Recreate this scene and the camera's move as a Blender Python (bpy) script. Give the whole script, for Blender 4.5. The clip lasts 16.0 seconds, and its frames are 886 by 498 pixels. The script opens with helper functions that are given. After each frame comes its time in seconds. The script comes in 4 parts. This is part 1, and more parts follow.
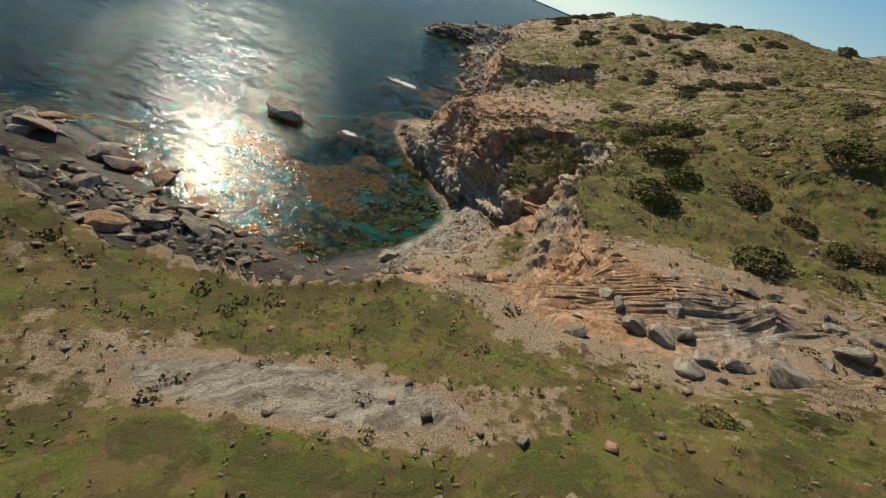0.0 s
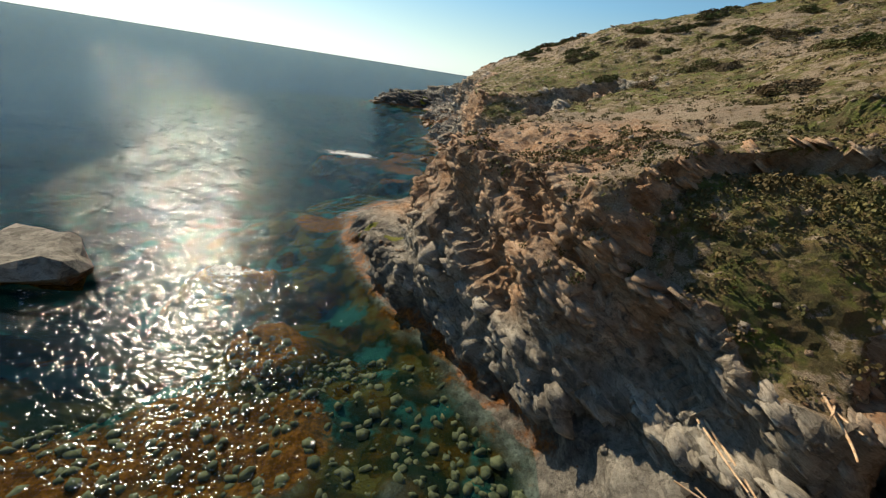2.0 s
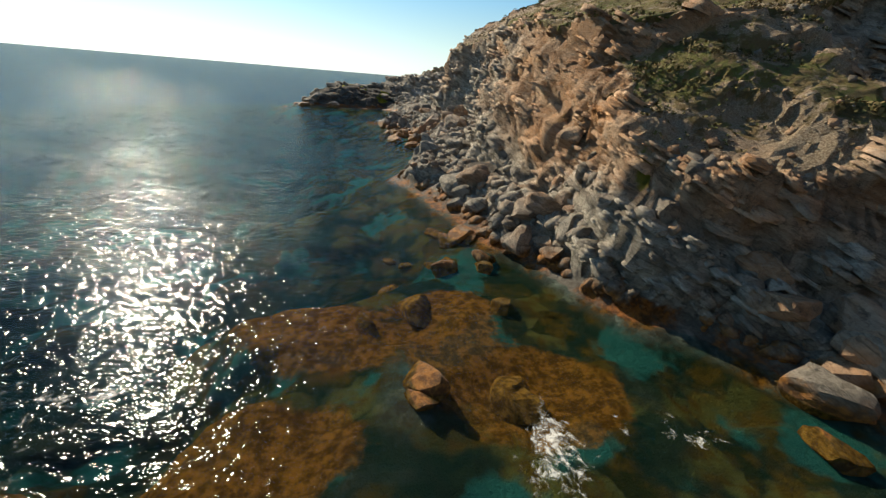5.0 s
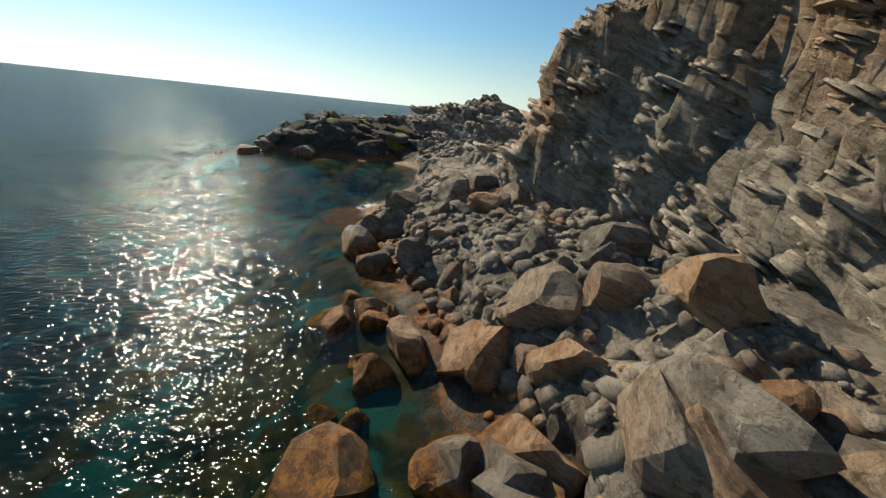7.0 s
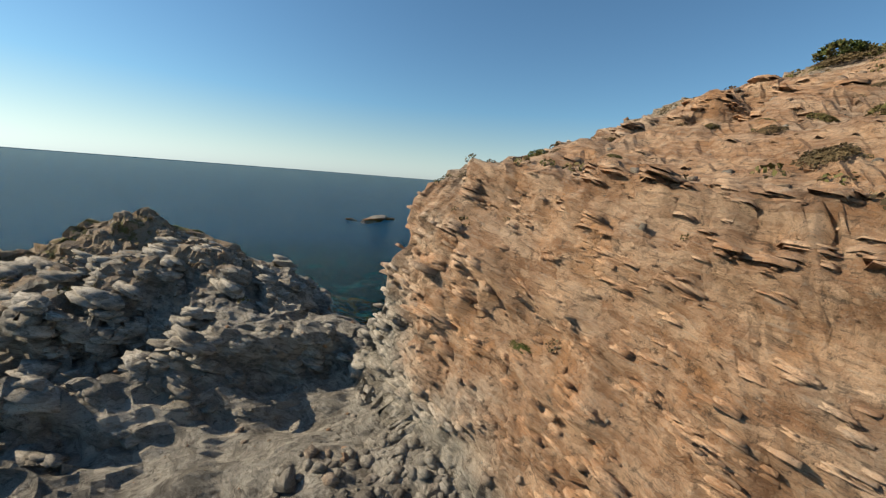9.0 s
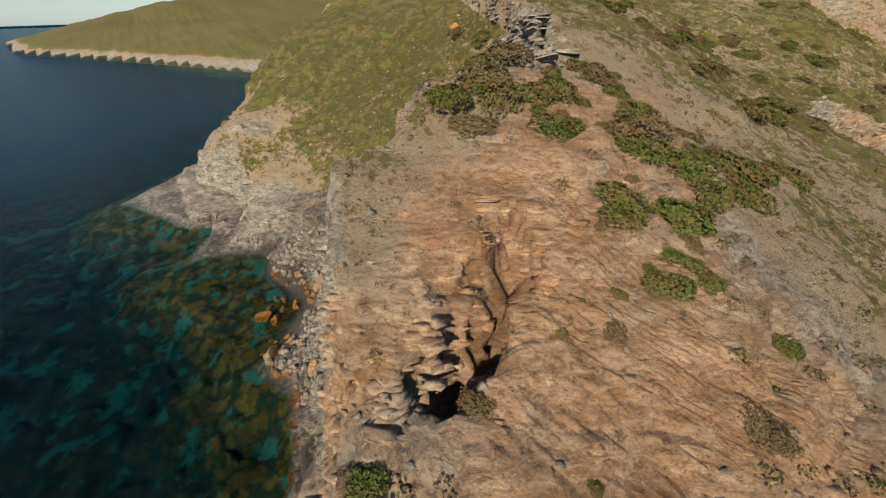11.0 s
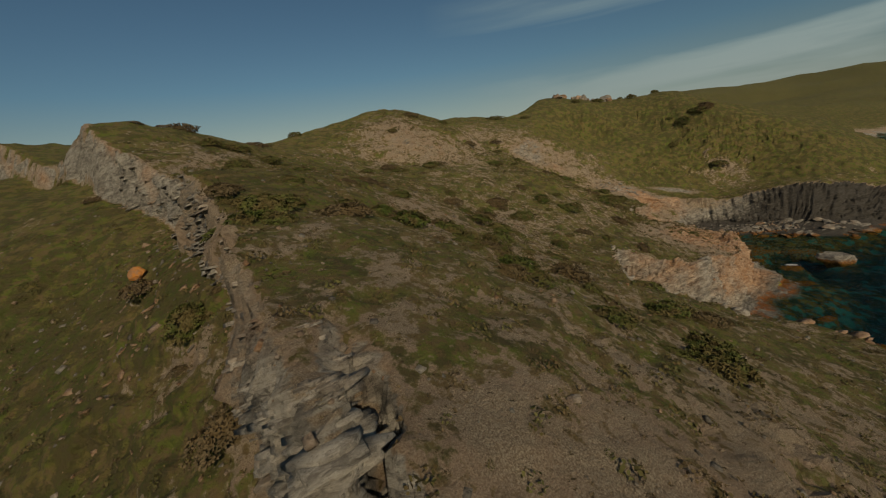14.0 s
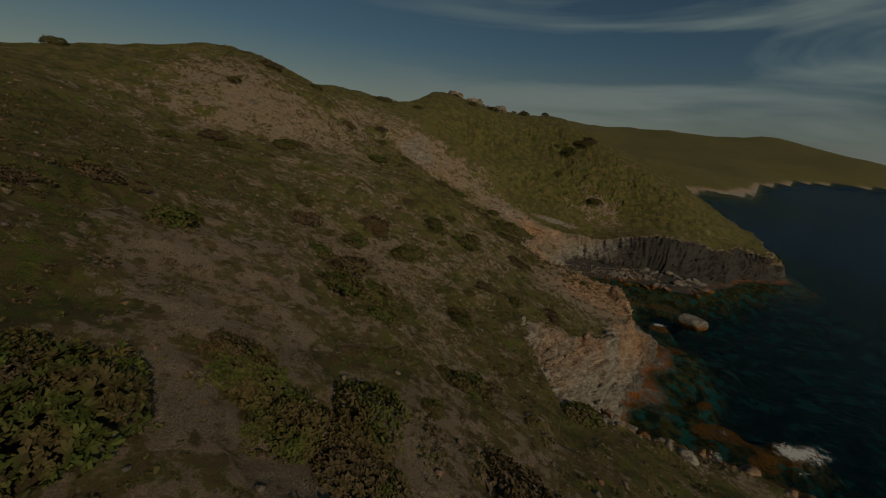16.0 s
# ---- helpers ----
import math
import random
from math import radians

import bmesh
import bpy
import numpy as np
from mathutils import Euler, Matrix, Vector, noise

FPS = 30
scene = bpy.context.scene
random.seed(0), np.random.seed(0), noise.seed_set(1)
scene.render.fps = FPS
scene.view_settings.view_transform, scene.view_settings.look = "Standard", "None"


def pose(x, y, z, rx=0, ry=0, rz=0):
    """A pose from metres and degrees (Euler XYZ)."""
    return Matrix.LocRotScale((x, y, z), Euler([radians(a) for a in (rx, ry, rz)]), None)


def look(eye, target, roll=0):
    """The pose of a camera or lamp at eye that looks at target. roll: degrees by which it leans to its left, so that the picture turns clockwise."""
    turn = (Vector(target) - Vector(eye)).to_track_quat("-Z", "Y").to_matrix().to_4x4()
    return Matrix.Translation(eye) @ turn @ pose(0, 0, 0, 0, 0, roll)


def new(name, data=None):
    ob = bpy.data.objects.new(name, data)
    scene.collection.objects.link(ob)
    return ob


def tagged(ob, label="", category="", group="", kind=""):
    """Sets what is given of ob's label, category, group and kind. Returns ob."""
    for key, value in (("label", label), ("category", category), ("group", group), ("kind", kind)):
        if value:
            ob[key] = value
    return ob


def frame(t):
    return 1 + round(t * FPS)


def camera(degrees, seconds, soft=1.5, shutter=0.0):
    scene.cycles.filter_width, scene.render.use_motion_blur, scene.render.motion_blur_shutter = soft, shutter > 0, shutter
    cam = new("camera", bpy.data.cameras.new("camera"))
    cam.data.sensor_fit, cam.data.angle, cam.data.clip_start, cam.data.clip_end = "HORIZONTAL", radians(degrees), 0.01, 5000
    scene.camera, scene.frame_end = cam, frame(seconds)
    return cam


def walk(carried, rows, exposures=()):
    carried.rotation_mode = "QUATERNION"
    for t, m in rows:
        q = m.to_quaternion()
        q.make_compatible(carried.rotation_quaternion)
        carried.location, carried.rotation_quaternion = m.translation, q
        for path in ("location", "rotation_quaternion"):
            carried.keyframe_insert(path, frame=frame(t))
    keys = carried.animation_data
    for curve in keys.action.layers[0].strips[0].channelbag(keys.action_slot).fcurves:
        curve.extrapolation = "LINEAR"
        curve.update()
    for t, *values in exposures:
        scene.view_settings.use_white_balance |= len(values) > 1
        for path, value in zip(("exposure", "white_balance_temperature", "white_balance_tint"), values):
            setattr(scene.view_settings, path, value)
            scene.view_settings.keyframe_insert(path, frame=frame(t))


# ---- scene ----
EXPOSURES = [(0, 0.36, 7200, 6), (2.5, 0.5, 7200, 6), (5, 0.6, 7200, 6), (8, 0.25, 7000, 6), (9, 0.5, 6800, 7), (11.5, 0.05, 7200, 9), (12.5, -0.55, 7200, 10), (13.5, -0.9, 7500, 6), (14.5, -1.3, 7800, 6), (16, -2.1, 7800, 6)]
# ---- camera ----
cam = camera(98.50, 16.0, soft=1.2, shutter=0.0)
# seconds, x, y, z, yaw, pitch, roll
PATH = [
    (0, -0.13, 0.38, 14.85, -0.55, -34.98, 22.96),
    (0.5, -0.51, 4.95, 13.01, 1.51, -32.82, 21.20),
    (1, -1.42, 10.08, 11.05, 2.20, -30.18, 18.17),
    (1.5, -2.38, 15.22, 9.29, 2.26, -27.16, 13.24),
    (2, -3.81, 20.70, 7.98, 0.46, -24.68, 9.15),
    (2.5, -5.02, 27.02, 6.56, -1.44, -23.05, 5.08),
    (3, -5.93, 32.58, 5.91, -3.03, -23.00, 2.92),
    (3.5, -6.47, 37.94, 5.45, -3.40, -23.25, 2.06),
    (4, -7.08, 43.32, 5.13, -3.83, -23.70, 3.27),
    (4.5, -7.55, 48.35, 4.79, -4.16, -23.93, 4.33),
    (5, -7.65, 53.35, 4.42, -3.85, -23.90, 4.82),
    (5.5, -7.65, 59.21, 3.97, -2.22, -23.66, 4.87),
    (6, -7.85, 65.87, 3.65, 0.16, -23.09, 4.84),
    (6.5, -8.24, 72.98, 3.63, 1.91, -21.95, 5.16),
    (7, -8.80, 80.05, 4.11, 1.20, -20.04, 6.10),
    (7.5, -9.42, 86.78, 5.13, -3.83, -17.27, 7.59),
    (8, -9.88, 93.29, 6.42, -14.71, -13.79, 9.00),
    (8.5, -10.67, 99.45, 7.90, -32.24, -10.08, 8.91),
    (9, -10.71, 104.97, 9.81, -48.65, -10.25, 4.48),
    (9.5, -9.69, 109.14, 12.08, -66.65, -14.04, 0.58),
    (10, -7.54, 111.82, 14.61, -86.23, -20.17, -1.21),
    (10.5, -4.50, 113.17, 17.07, -105.70, -26.77, -1.44),
    (11, -0.98, 113.47, 19.08, -122.74, -31.98, -1.67),
    (11.5, 2.53, 112.94, 20.40, -135.42, -34.40, -3.27),
    (12, 5.37, 111.56, 21.22, -143.26, -33.62, -6.33),
    (12.5, 7.86, 109.40, 21.80, -148.22, -30.70, -8.50),
    (13, 10.08, 106.42, 22.10, -151.41, -25.51, -9.45),
    (13.5, 12.16, 102.48, 22.33, -154.11, -19.53, -9.16),
    (14, 13.85, 98.32, 22.70, -157.26, -15.04, -7.67),
    (14.5, 15.00, 94.62, 23.14, -161.63, -13.59, -4.90),
    (15, 16.11, 90.52, 23.50, -168.10, -14.50, -0.44),
    (15.5, 17.08, 87.17, 23.69, -174.03, -16.21, 3.62),
    (16, 17.92, 83.54, 23.71, -177.88, -17.84, 6.23),
]
walk(cam, [(t, pose(x, y, z, 90 + pitch, 0, yaw) @ pose(0, 0, 0, 0, 0, roll)) for t, x, y, z, yaw, pitch, roll in PATH],
     EXPOSURES)

# ---- world and sun ----
SUN_AZ, SUN_EL = radians(39), radians(33)      # left of +y, above the horizon
world = bpy.data.worlds.new("sky")
scene.world = world
world.use_nodes = True
wn, wl = world.node_tree.nodes, world.node_tree.links
sky = wn.new("ShaderNodeTexSky")
sky.sky_type, sky.sun_disc = "NISHITA", False
sky.sun_elevation, sky.sun_rotation = SUN_EL, -SUN_AZ
sky.air_density, sky.dust_density, sky.ozone_density = 1.0, 0.2, 1.0
# thin high cloud over the land to the south
way = wn.new("ShaderNodeTexCoord").outputs["Generated"]
flat_way = wn.new("ShaderNodeMapping")
flat_way.inputs["Scale"].default_value = (2.2, 5.0, 16.0)
flat_way.inputs["Rotation"].default_value = (0.1, 0.12, 0.5)
wisps = wn.new("ShaderNodeTexNoise")
wisps.inputs["Scale"].default_value, wisps.inputs["Detail"].default_value, wisps.inputs["Distortion"].default_value = 0.55, 6, 0.7
side = wn.new("ShaderNodeVectorMath")
side.operation = "DOT_PRODUCT"
side.inputs[1].default_value = (-0.42, -0.88, 0.22)
around = wn.new("ShaderNodeMapRange")
around.inputs["From Min"].default_value, around.inputs["From Max"].default_value = 0.70, 0.97
there = wn.new("ShaderNodeMapRange")
there.inputs["From Min"].default_value, there.inputs["From Max"].default_value, there.inputs["To Max"].default_value = 0.50, 0.66, 0.8
times_side = wn.new("ShaderNodeMath")
times_side.operation = "MULTIPLY"
cloudy = wn.new("ShaderNodeMix")
cloudy.data_type = "RGBA"
cloudy.inputs[7].default_value = (9.5, 9.2, 8.8, 1)
wl.new(way, flat_way.inputs["Vector"]), wl.new(flat_way.outputs[0], wisps.inputs["Vector"]), wl.new(way, side.inputs[0])
wl.new(side.outputs["Value"], around.inputs["Value"]), wl.new(wisps.outputs[0], there.inputs["Value"])
wl.new(around.outputs[0], times_side.inputs[0]), wl.new(there.outputs[0], times_side.inputs[1])
wl.new(times_side.outputs[0], cloudy.inputs[0]), wl.new(sky.outputs[0], cloudy.inputs[6])
# whiter air near the horizon
grey_air = wn.new("ShaderNodeRGBToBW")
haze_tint = wn.new("ShaderNodeMix")
haze_tint.data_type, haze_tint.blend_type = "RGBA", "MULTIPLY"
haze_tint.inputs[0].default_value, haze_tint.inputs[7].default_value = 1.0, (1.32, 1.04, 0.92, 1)
height = wn.new("ShaderNodeSeparateXYZ")
haze_here = wn.new("ShaderNodeMapRange")
haze_here.inputs["From Min"].default_value, haze_here.inputs["From Max"].default_value = 0.0, 0.17
haze_here.inputs["To Min"].default_value, haze_here.inputs["To Max"].default_value = 0.85, 0.0
hazy = wn.new("ShaderNodeMix")
hazy.data_type = "RGBA"
wl.new(cloudy.outputs[2], grey_air.inputs[0]), wl.new(grey_air.outputs[0], haze_tint.inputs[6]), wl.new(way, height.inputs[0])
wl.new(height.outputs[2], haze_here.inputs["Value"]), wl.new(haze_here.outputs[0], hazy.inputs[0])
wl.new(cloudy.outputs[2], hazy.inputs[6]), wl.new(haze_tint.outputs[2], hazy.inputs[7])
clear_air = wn.new("ShaderNodeMix")
clear_air.data_type, clear_air.blend_type = "RGBA", "MULTIPLY"
clear_air.inputs[0].default_value, clear_air.inputs[7].default_value = 1.0, (0.66, 0.97, 1.16, 1)
# the glow round the sun stays below the brightness of the disc
glow = wn.new("ShaderNodeMix")
glow.data_type, glow.blend_type = "RGBA", "DARKEN"
glow.inputs[0].default_value, glow.inputs[7].default_value = 1.0, (20, 17, 15, 1)
wl.new(hazy.outputs[2], glow.inputs[6])
wl.new(glow.outputs[2], clear_air.inputs[6]), wl.new(clear_air.outputs[2], wn["Background"].inputs[0])
wn["Background"].inputs[1].default_value = 0.075
sun = new("sun", bpy.data.lights.new("sun", "SUN"))
sun.data.energy, sun.data.angle, sun.data.color = 5.0, radians(0.55), (1.0, 0.87, 0.70)
sun.matrix_world = look((0, 0, 0), (math.sin(SUN_AZ) * math.cos(SUN_EL), -math.cos(SUN_AZ) * math.cos(SUN_EL), -math.sin(SUN_EL)))

# ---- materials ----
class Nodes:
    """A short way to write a node material."""

    def __init__(self, name):
        self.mat = bpy.data.materials.new(name)
        self.mat.use_nodes = True
        self.t = self.mat.node_tree
        self.t.nodes.clear()
        self.out = self.t.nodes.new("ShaderNodeOutputMaterial")
        self.pos = self.t.nodes.new("ShaderNodeNewGeometry").outputs["Position"]

    def put(self, kind, ins=(), **props):
        n = self.t.nodes.new(kind)
        for k, v in props.items():
            setattr(n, k, v)
        for k, v in dict(ins).items():
            if isinstance(v, bpy.types.NodeSocket):
                self.t.links.new(v, n.inputs[k])
            else:
                n.inputs[k].default_value = v
        return n

    def noise(self, scale, detail=4, rough=0.55, vec=None, dist=0.0):
        return self.put("ShaderNodeTexNoise", {"Vector": vec or self.pos, "Scale": scale, "Detail": detail, "Roughness": rough, "Distortion": dist}).outputs[0]

    def stretch(self, sx, sy, sz, rot=(0, 0, 0), vec=None):
        return self.put("ShaderNodeMapping", {"Vector": vec or self.pos, "Scale": (sx, sy, sz), "Rotation": rot}).outputs[0]

    def ramp(self, v, lo, hi, a=0.0, b=1.0):
        return self.put("ShaderNodeMapRange", {"Value": v, "From Min": lo, "From Max": hi, "To Min": a, "To Max": b}, interpolation_type="SMOOTHSTEP").outputs[0]

    def math(self, op, a, b=0.0):
        return self.put("ShaderNodeMath", {0: a, 1: b}, operation=op, use_clamp=False).outputs[0]

    def mix(self, f, a, b, blend="MIX"):
        n = self.t.nodes.new("ShaderNodeMix")
        n.data_type, n.blend_type = "RGBA", blend
        for k, v in ((0, f), (6, a), (7, b)):
            if isinstance(v, bpy.types.NodeSocket):
                self.t.links.new(v, n.inputs[k])
            else:
                n.inputs[k].default_value = v if k == 0 else (*v, 1)
        return n.outputs[2]

    def attr(self, name):
        return self.put("ShaderNodeAttribute", attribute_name=name).outputs["Fac"]

    def bump(self, h, strength, dist, normal=None):
        ins = {"Height": h, "Strength": strength, "Distance": dist}
        if normal:
            ins["Normal"] = normal
        return self.put("ShaderNodeBump", ins).outputs[0]

    def finish(self, color, rough=0.9, normal=None, spec=0.3, **more):
        ins = {"Base Color": color if isinstance(color, bpy.types.NodeSocket) else (*color, 1), "Roughness": rough, "Specular IOR Level": spec, **more}
        if normal:
            ins["Normal"] = normal
        s = self.put("ShaderNodeBsdfPrincipled", ins)
        self.t.links.new(s.outputs[0], self.out.inputs[0])
        return self.mat


def rock_colour(m, pink):
    """Foliated schist: grey beds, rusty and pale ones, thin along the tilted bedding, with cracks across."""
    along = m.put("ShaderNodeVectorMath", {0: m.pos, 1: (0.33, -0.21, 0.92)}, operation="DOT_PRODUCT").outputs["Value"]
    lift = m.put("ShaderNodeVectorMath", {0: (0.33, -0.21, 0.92), "Scale": m.math("MULTIPLY", m.math("ADD", along, m.math("MULTIPLY", m.noise(0.3, 3, 0.5), 0.7)), 2.0)}, operation="SCALE").outputs[0]
    sway = m.put("ShaderNodeVectorMath", {0: m.put("ShaderNodeTexNoise", {"Vector": m.pos, "Scale": 0.9, "Detail": 4, "Roughness": 0.6}).outputs[1], "Scale": 1.1}, operation="SCALE").outputs[0]
    warped = m.put("ShaderNodeVectorMath", {0: m.pos, 1: sway}, operation="ADD").outputs[0]
    beds = m.put("ShaderNodeVectorMath", {0: warped, 1: lift}, operation="ADD").outputs[0]
    big = m.noise(0.16, 4, 0.6)
    pits = m.noise(3.3, 9, 0.82)
    streak = m.noise(1.1, 9, 0.75, beds, 0.3)
    fine = m.noise(6, 7, 0.78, beds, 0.2)
    grit = m.noise(24, 4, 0.75)
    slabs = m.put("ShaderNodeTexVoronoi", {"Vector": beds, "Scale": 0.8})
    chips = m.put("ShaderNodeTexVoronoi", {"Vector": beds, "Scale": 2.9})
    joint = m.put("ShaderNodeTexVoronoi", {"Vector": beds, "Scale": 0.8}, feature="DISTANCE_TO_EDGE").outputs["Distance"]
    nick = m.put("ShaderNodeTexVoronoi", {"Vector": beds, "Scale": 2.9}, feature="DISTANCE_TO_EDGE").outputs["Distance"]
    slab = m.put("ShaderNodeSeparateColor", {0: slabs.outputs["Color"]}).outputs[0]
    chip = m.put("ShaderNodeSeparateColor", {0: chips.outputs["Color"]}).outputs[0]
    tone = m.math("ADD", m.math("MULTIPLY", streak, 0.75), m.math("ADD", m.math("MULTIPLY", slab, 0.13), m.math("MULTIPLY", chip, 0.12)))
    grey = m.mix(m.ramp(tone, 0.34, 0.64), (0.19, 0.172, 0.143), (0.52, 0.475, 0.40))
    rust = m.mix(m.ramp(tone, 0.34, 0.66), (0.37, 0.195, 0.10), (0.67, 0.45, 0.29))
    rust = m.mix(m.ramp(m.noise(0.7, 6, 0.7), 0.50, 0.64, 0, 0.6), rust, (0.50, 0.25, 0.105))
    f = m.ramp(m.math("ADD", m.math("MULTIPLY", pink, 0.9), m.math("MULTIPLY", m.math("SUBTRACT", big, 0.5), 1.5)), 0.2, 0.7)
    c = m.mix(f, grey, rust)
    c = m.mix(m.ramp(fine, 0.56, 0.72, 0, 0.6), c, (0.50, 0.45, 0.37))
    # crevice shade painted into the colour: the lows of fine and pits go dark
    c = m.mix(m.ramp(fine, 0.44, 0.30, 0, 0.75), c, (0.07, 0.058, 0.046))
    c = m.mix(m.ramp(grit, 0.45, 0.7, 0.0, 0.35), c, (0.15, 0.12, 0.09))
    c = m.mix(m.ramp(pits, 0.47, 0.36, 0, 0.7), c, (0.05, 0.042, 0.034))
    c = m.mix(m.ramp(pits, 0.54, 0.68, 0, 0.5), c, (0.54, 0.46, 0.37))
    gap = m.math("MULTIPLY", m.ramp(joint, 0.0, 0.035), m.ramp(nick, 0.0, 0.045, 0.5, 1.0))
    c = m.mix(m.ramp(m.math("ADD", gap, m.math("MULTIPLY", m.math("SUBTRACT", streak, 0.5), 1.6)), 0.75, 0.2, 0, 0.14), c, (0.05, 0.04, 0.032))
    thin = m.put("ShaderNodeVectorMath", {0: warped, 1: m.put("ShaderNodeVectorMath", {0: lift, "Scale": 2.4}, operation="SCALE").outputs[0]}, operation="ADD").outputs[0]
    sheets = m.noise(1.7, 6, 0.7, thin, 0.15)
    # recesses between the sheets are shaded dark in the colour as well
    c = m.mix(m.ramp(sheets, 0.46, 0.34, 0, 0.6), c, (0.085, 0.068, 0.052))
    c = m.mix(m.ramp(sheets, 0.55, 0.68, 0, 0.4), c, (0.48, 0.41, 0.33))
    crack = m.math("ADD", m.math("MULTIPLY", gap, 0.2), m.math("ADD", m.math("MULTIPLY", sheets, 1.6), m.math("MULTIPLY", pits, 2.6)))
    h = m.math("ADD", m.math("ADD", m.math("MULTIPLY", streak, 1.0), m.math("MULTIPLY", fine, 0.42)), m.math("ADD", m.math("ADD", m.math("MULTIPLY", slab, 0.35), m.math("MULTIPLY", chip, 0.20)), m.math("ADD", m.math("MULTIPLY", grit, 0.09), m.math("MULTIPLY", crack, 0.25))))
    return c, streak, h


def ground_material():
    m = Nodes("schist_and_scrub")
    veg, pink, algae, sand, depth, dark, moss = (m.attr(n) for n in ("veg", "pink", "algae", "sand", "depth", "dark", "moss"))
    lichen = m.attr("lichen")
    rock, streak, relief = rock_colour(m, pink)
    blot = m.noise(2.3, 5, 0.65)
    # near-black from dark: wet and dark grey rock, and painted shade on some cliffs
    stain_and_shade = m.ramp(m.math("ADD", dark, m.math("MULTIPLY", m.math("SUBTRACT", blot, 0.5), 0.9)), 0.25, 0.8, 0, 0.85)
    rock = m.mix(stain_and_shade, rock, (0.035, 0.031, 0.027))
    rock = m.mix(m.ramp(m.math("ADD", moss, m.math("MULTIPLY", m.math("SUBTRACT", blot, 0.5), 0.8)), 0.4, 0.6, 0, 0.9), rock, (0.23, 0.24, 0.02))
    spots = m.ramp(m.math("ADD", lichen, m.math("MULTIPLY", m.math("SUBTRACT", m.noise(1.7, 6, 0.72), 0.5), 3.2)), 0.7, 0.95, 0, 0.8)
    tiny = m.noise(28, 3, 0.7)
    patch = m.noise(0.55, 4, 0.6)
    # thin turf and low scrub between the stones
    green = m.mix(m.ramp(patch, 0.35, 0.65), (0.22, 0.175, 0.055), (0.15, 0.185, 0.03))
    green = m.mix(m.ramp(blot, 0.42, 0.62), green, (0.22, 0.15, 0.07))
    green = m.mix(m.ramp(tiny, 0.35, 0.7, 0, 0.35), green, (0.04, 0.055, 0.012))
    gravel = m.mix(m.ramp(tiny, 0.4, 0.65), (0.26, 0.19, 0.125), (0.50, 0.41, 0.295))
    gravel = m.mix(m.ramp(patch, 0.4, 0.6), gravel, m.mix(0.5, gravel, (0.37, 0.25, 0.17)))
    cover = m.math("ADD", veg, m.math("ADD", m.math("MULTIPLY", m.math("SUBTRACT", blot, 0.5), 1.5), m.math("MULTIPLY", m.math("SUBTRACT", patch, 0.5), 1.2)))
    scrub = m.math("ADD", m.noise(0.8, 5, 0.68), m.math("MULTIPLY", veg, 0.10))
    green = m.mix(m.ramp(scrub, 0.56, 0.64, 0, 0.55), green, (0.052, 0.056, 0.018))
    turf = m.mix(m.ramp(cover, 0.42, 0.6), gravel, green)
    soil = m.ramp(m.math("ADD", veg, m.math("MULTIPLY", m.math("SUBTRACT", streak, 0.5), 0.5)), 0.08, 0.25)
    c = m.mix(soil, rock, turf)
    c = m.mix(spots, c, (0.50, 0.21, 0.035))
    # pebbles of the beach
    v = m.put("ShaderNodeTexVoronoi", {"Vector": m.pos, "Scale": 4.5})
    peb = m.mix(m.ramp(v.outputs["Distance"], 0.25, 0.55), (0.33, 0.31, 0.275), (0.12, 0.11, 0.095))
    peb = m.mix(m.ramp(m.put("ShaderNodeSeparateColor", {0: v.outputs["Color"]}).outputs[0], 0.2, 0.9, 0, 0.7), peb, (0.42, 0.38, 0.32))
    c = m.mix(m.ramp(sand, 0.3, 0.6), c, peb)
    # orange weed at the waterline, then the sea bed
    weed = m.mix(m.ramp(m.noise(5, 5, 0.7), 0.4, 0.65), (0.13, 0.045, 0.009), (0.42, 0.145, 0.022))
    wf = m.ramp(m.math("ADD", algae, m.math("MULTIPLY", m.math("SUBTRACT", m.noise(0.9, 5, 0.7), 0.5), 1.4)), 0.35, 0.6)
    c = m.mix(wf, c, weed)
    boulder = m.put("ShaderNodeTexVoronoi", {"Vector": m.put("ShaderNodeVectorMath", {0: m.pos, 1: m.put("ShaderNodeTexNoise", {"Vector": m.pos, "Scale": 1.6, "Detail": 3}).outputs[1]}, operation="ADD").outputs[0], "Scale": 1.15})
    hue = m.put("ShaderNodeSeparateColor", {0: boulder.outputs["Color"]}).outputs[0]
    stones = m.mix(m.ramp(hue, 0.2, 0.8), (0.030, 0.031, 0.011), (0.125, 0.102, 0.030))
    stones = m.mix(m.ramp(blot, 0.42, 0.62), stones, (0.11, 0.058, 0.012))
    stones = m.mix(m.ramp(boulder.outputs["Distance"], 0.42, 0.72, 0, 0.85), stones, (0.010, 0.030, 0.022))
    gaps = m.ramp(patch, 0.53, 0.62)
    bed = m.mix(gaps, stones, (0.028, 0.12, 0.10))
    bed = m.mix(m.math("MULTIPLY", wf, 0.8), bed, weed)
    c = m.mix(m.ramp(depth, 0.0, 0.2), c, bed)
    # light lost in the water is painted into the bed colour, by depth
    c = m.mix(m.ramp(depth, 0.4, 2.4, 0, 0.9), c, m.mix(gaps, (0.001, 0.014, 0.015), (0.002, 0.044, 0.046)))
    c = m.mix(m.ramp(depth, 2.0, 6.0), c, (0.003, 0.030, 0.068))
    n = m.bump(relief, 1.0, 0.26)
    n = m.bump(m.math("ADD", blot, m.math("MULTIPLY", tiny, 0.5)), 0.5, 0.07, n)
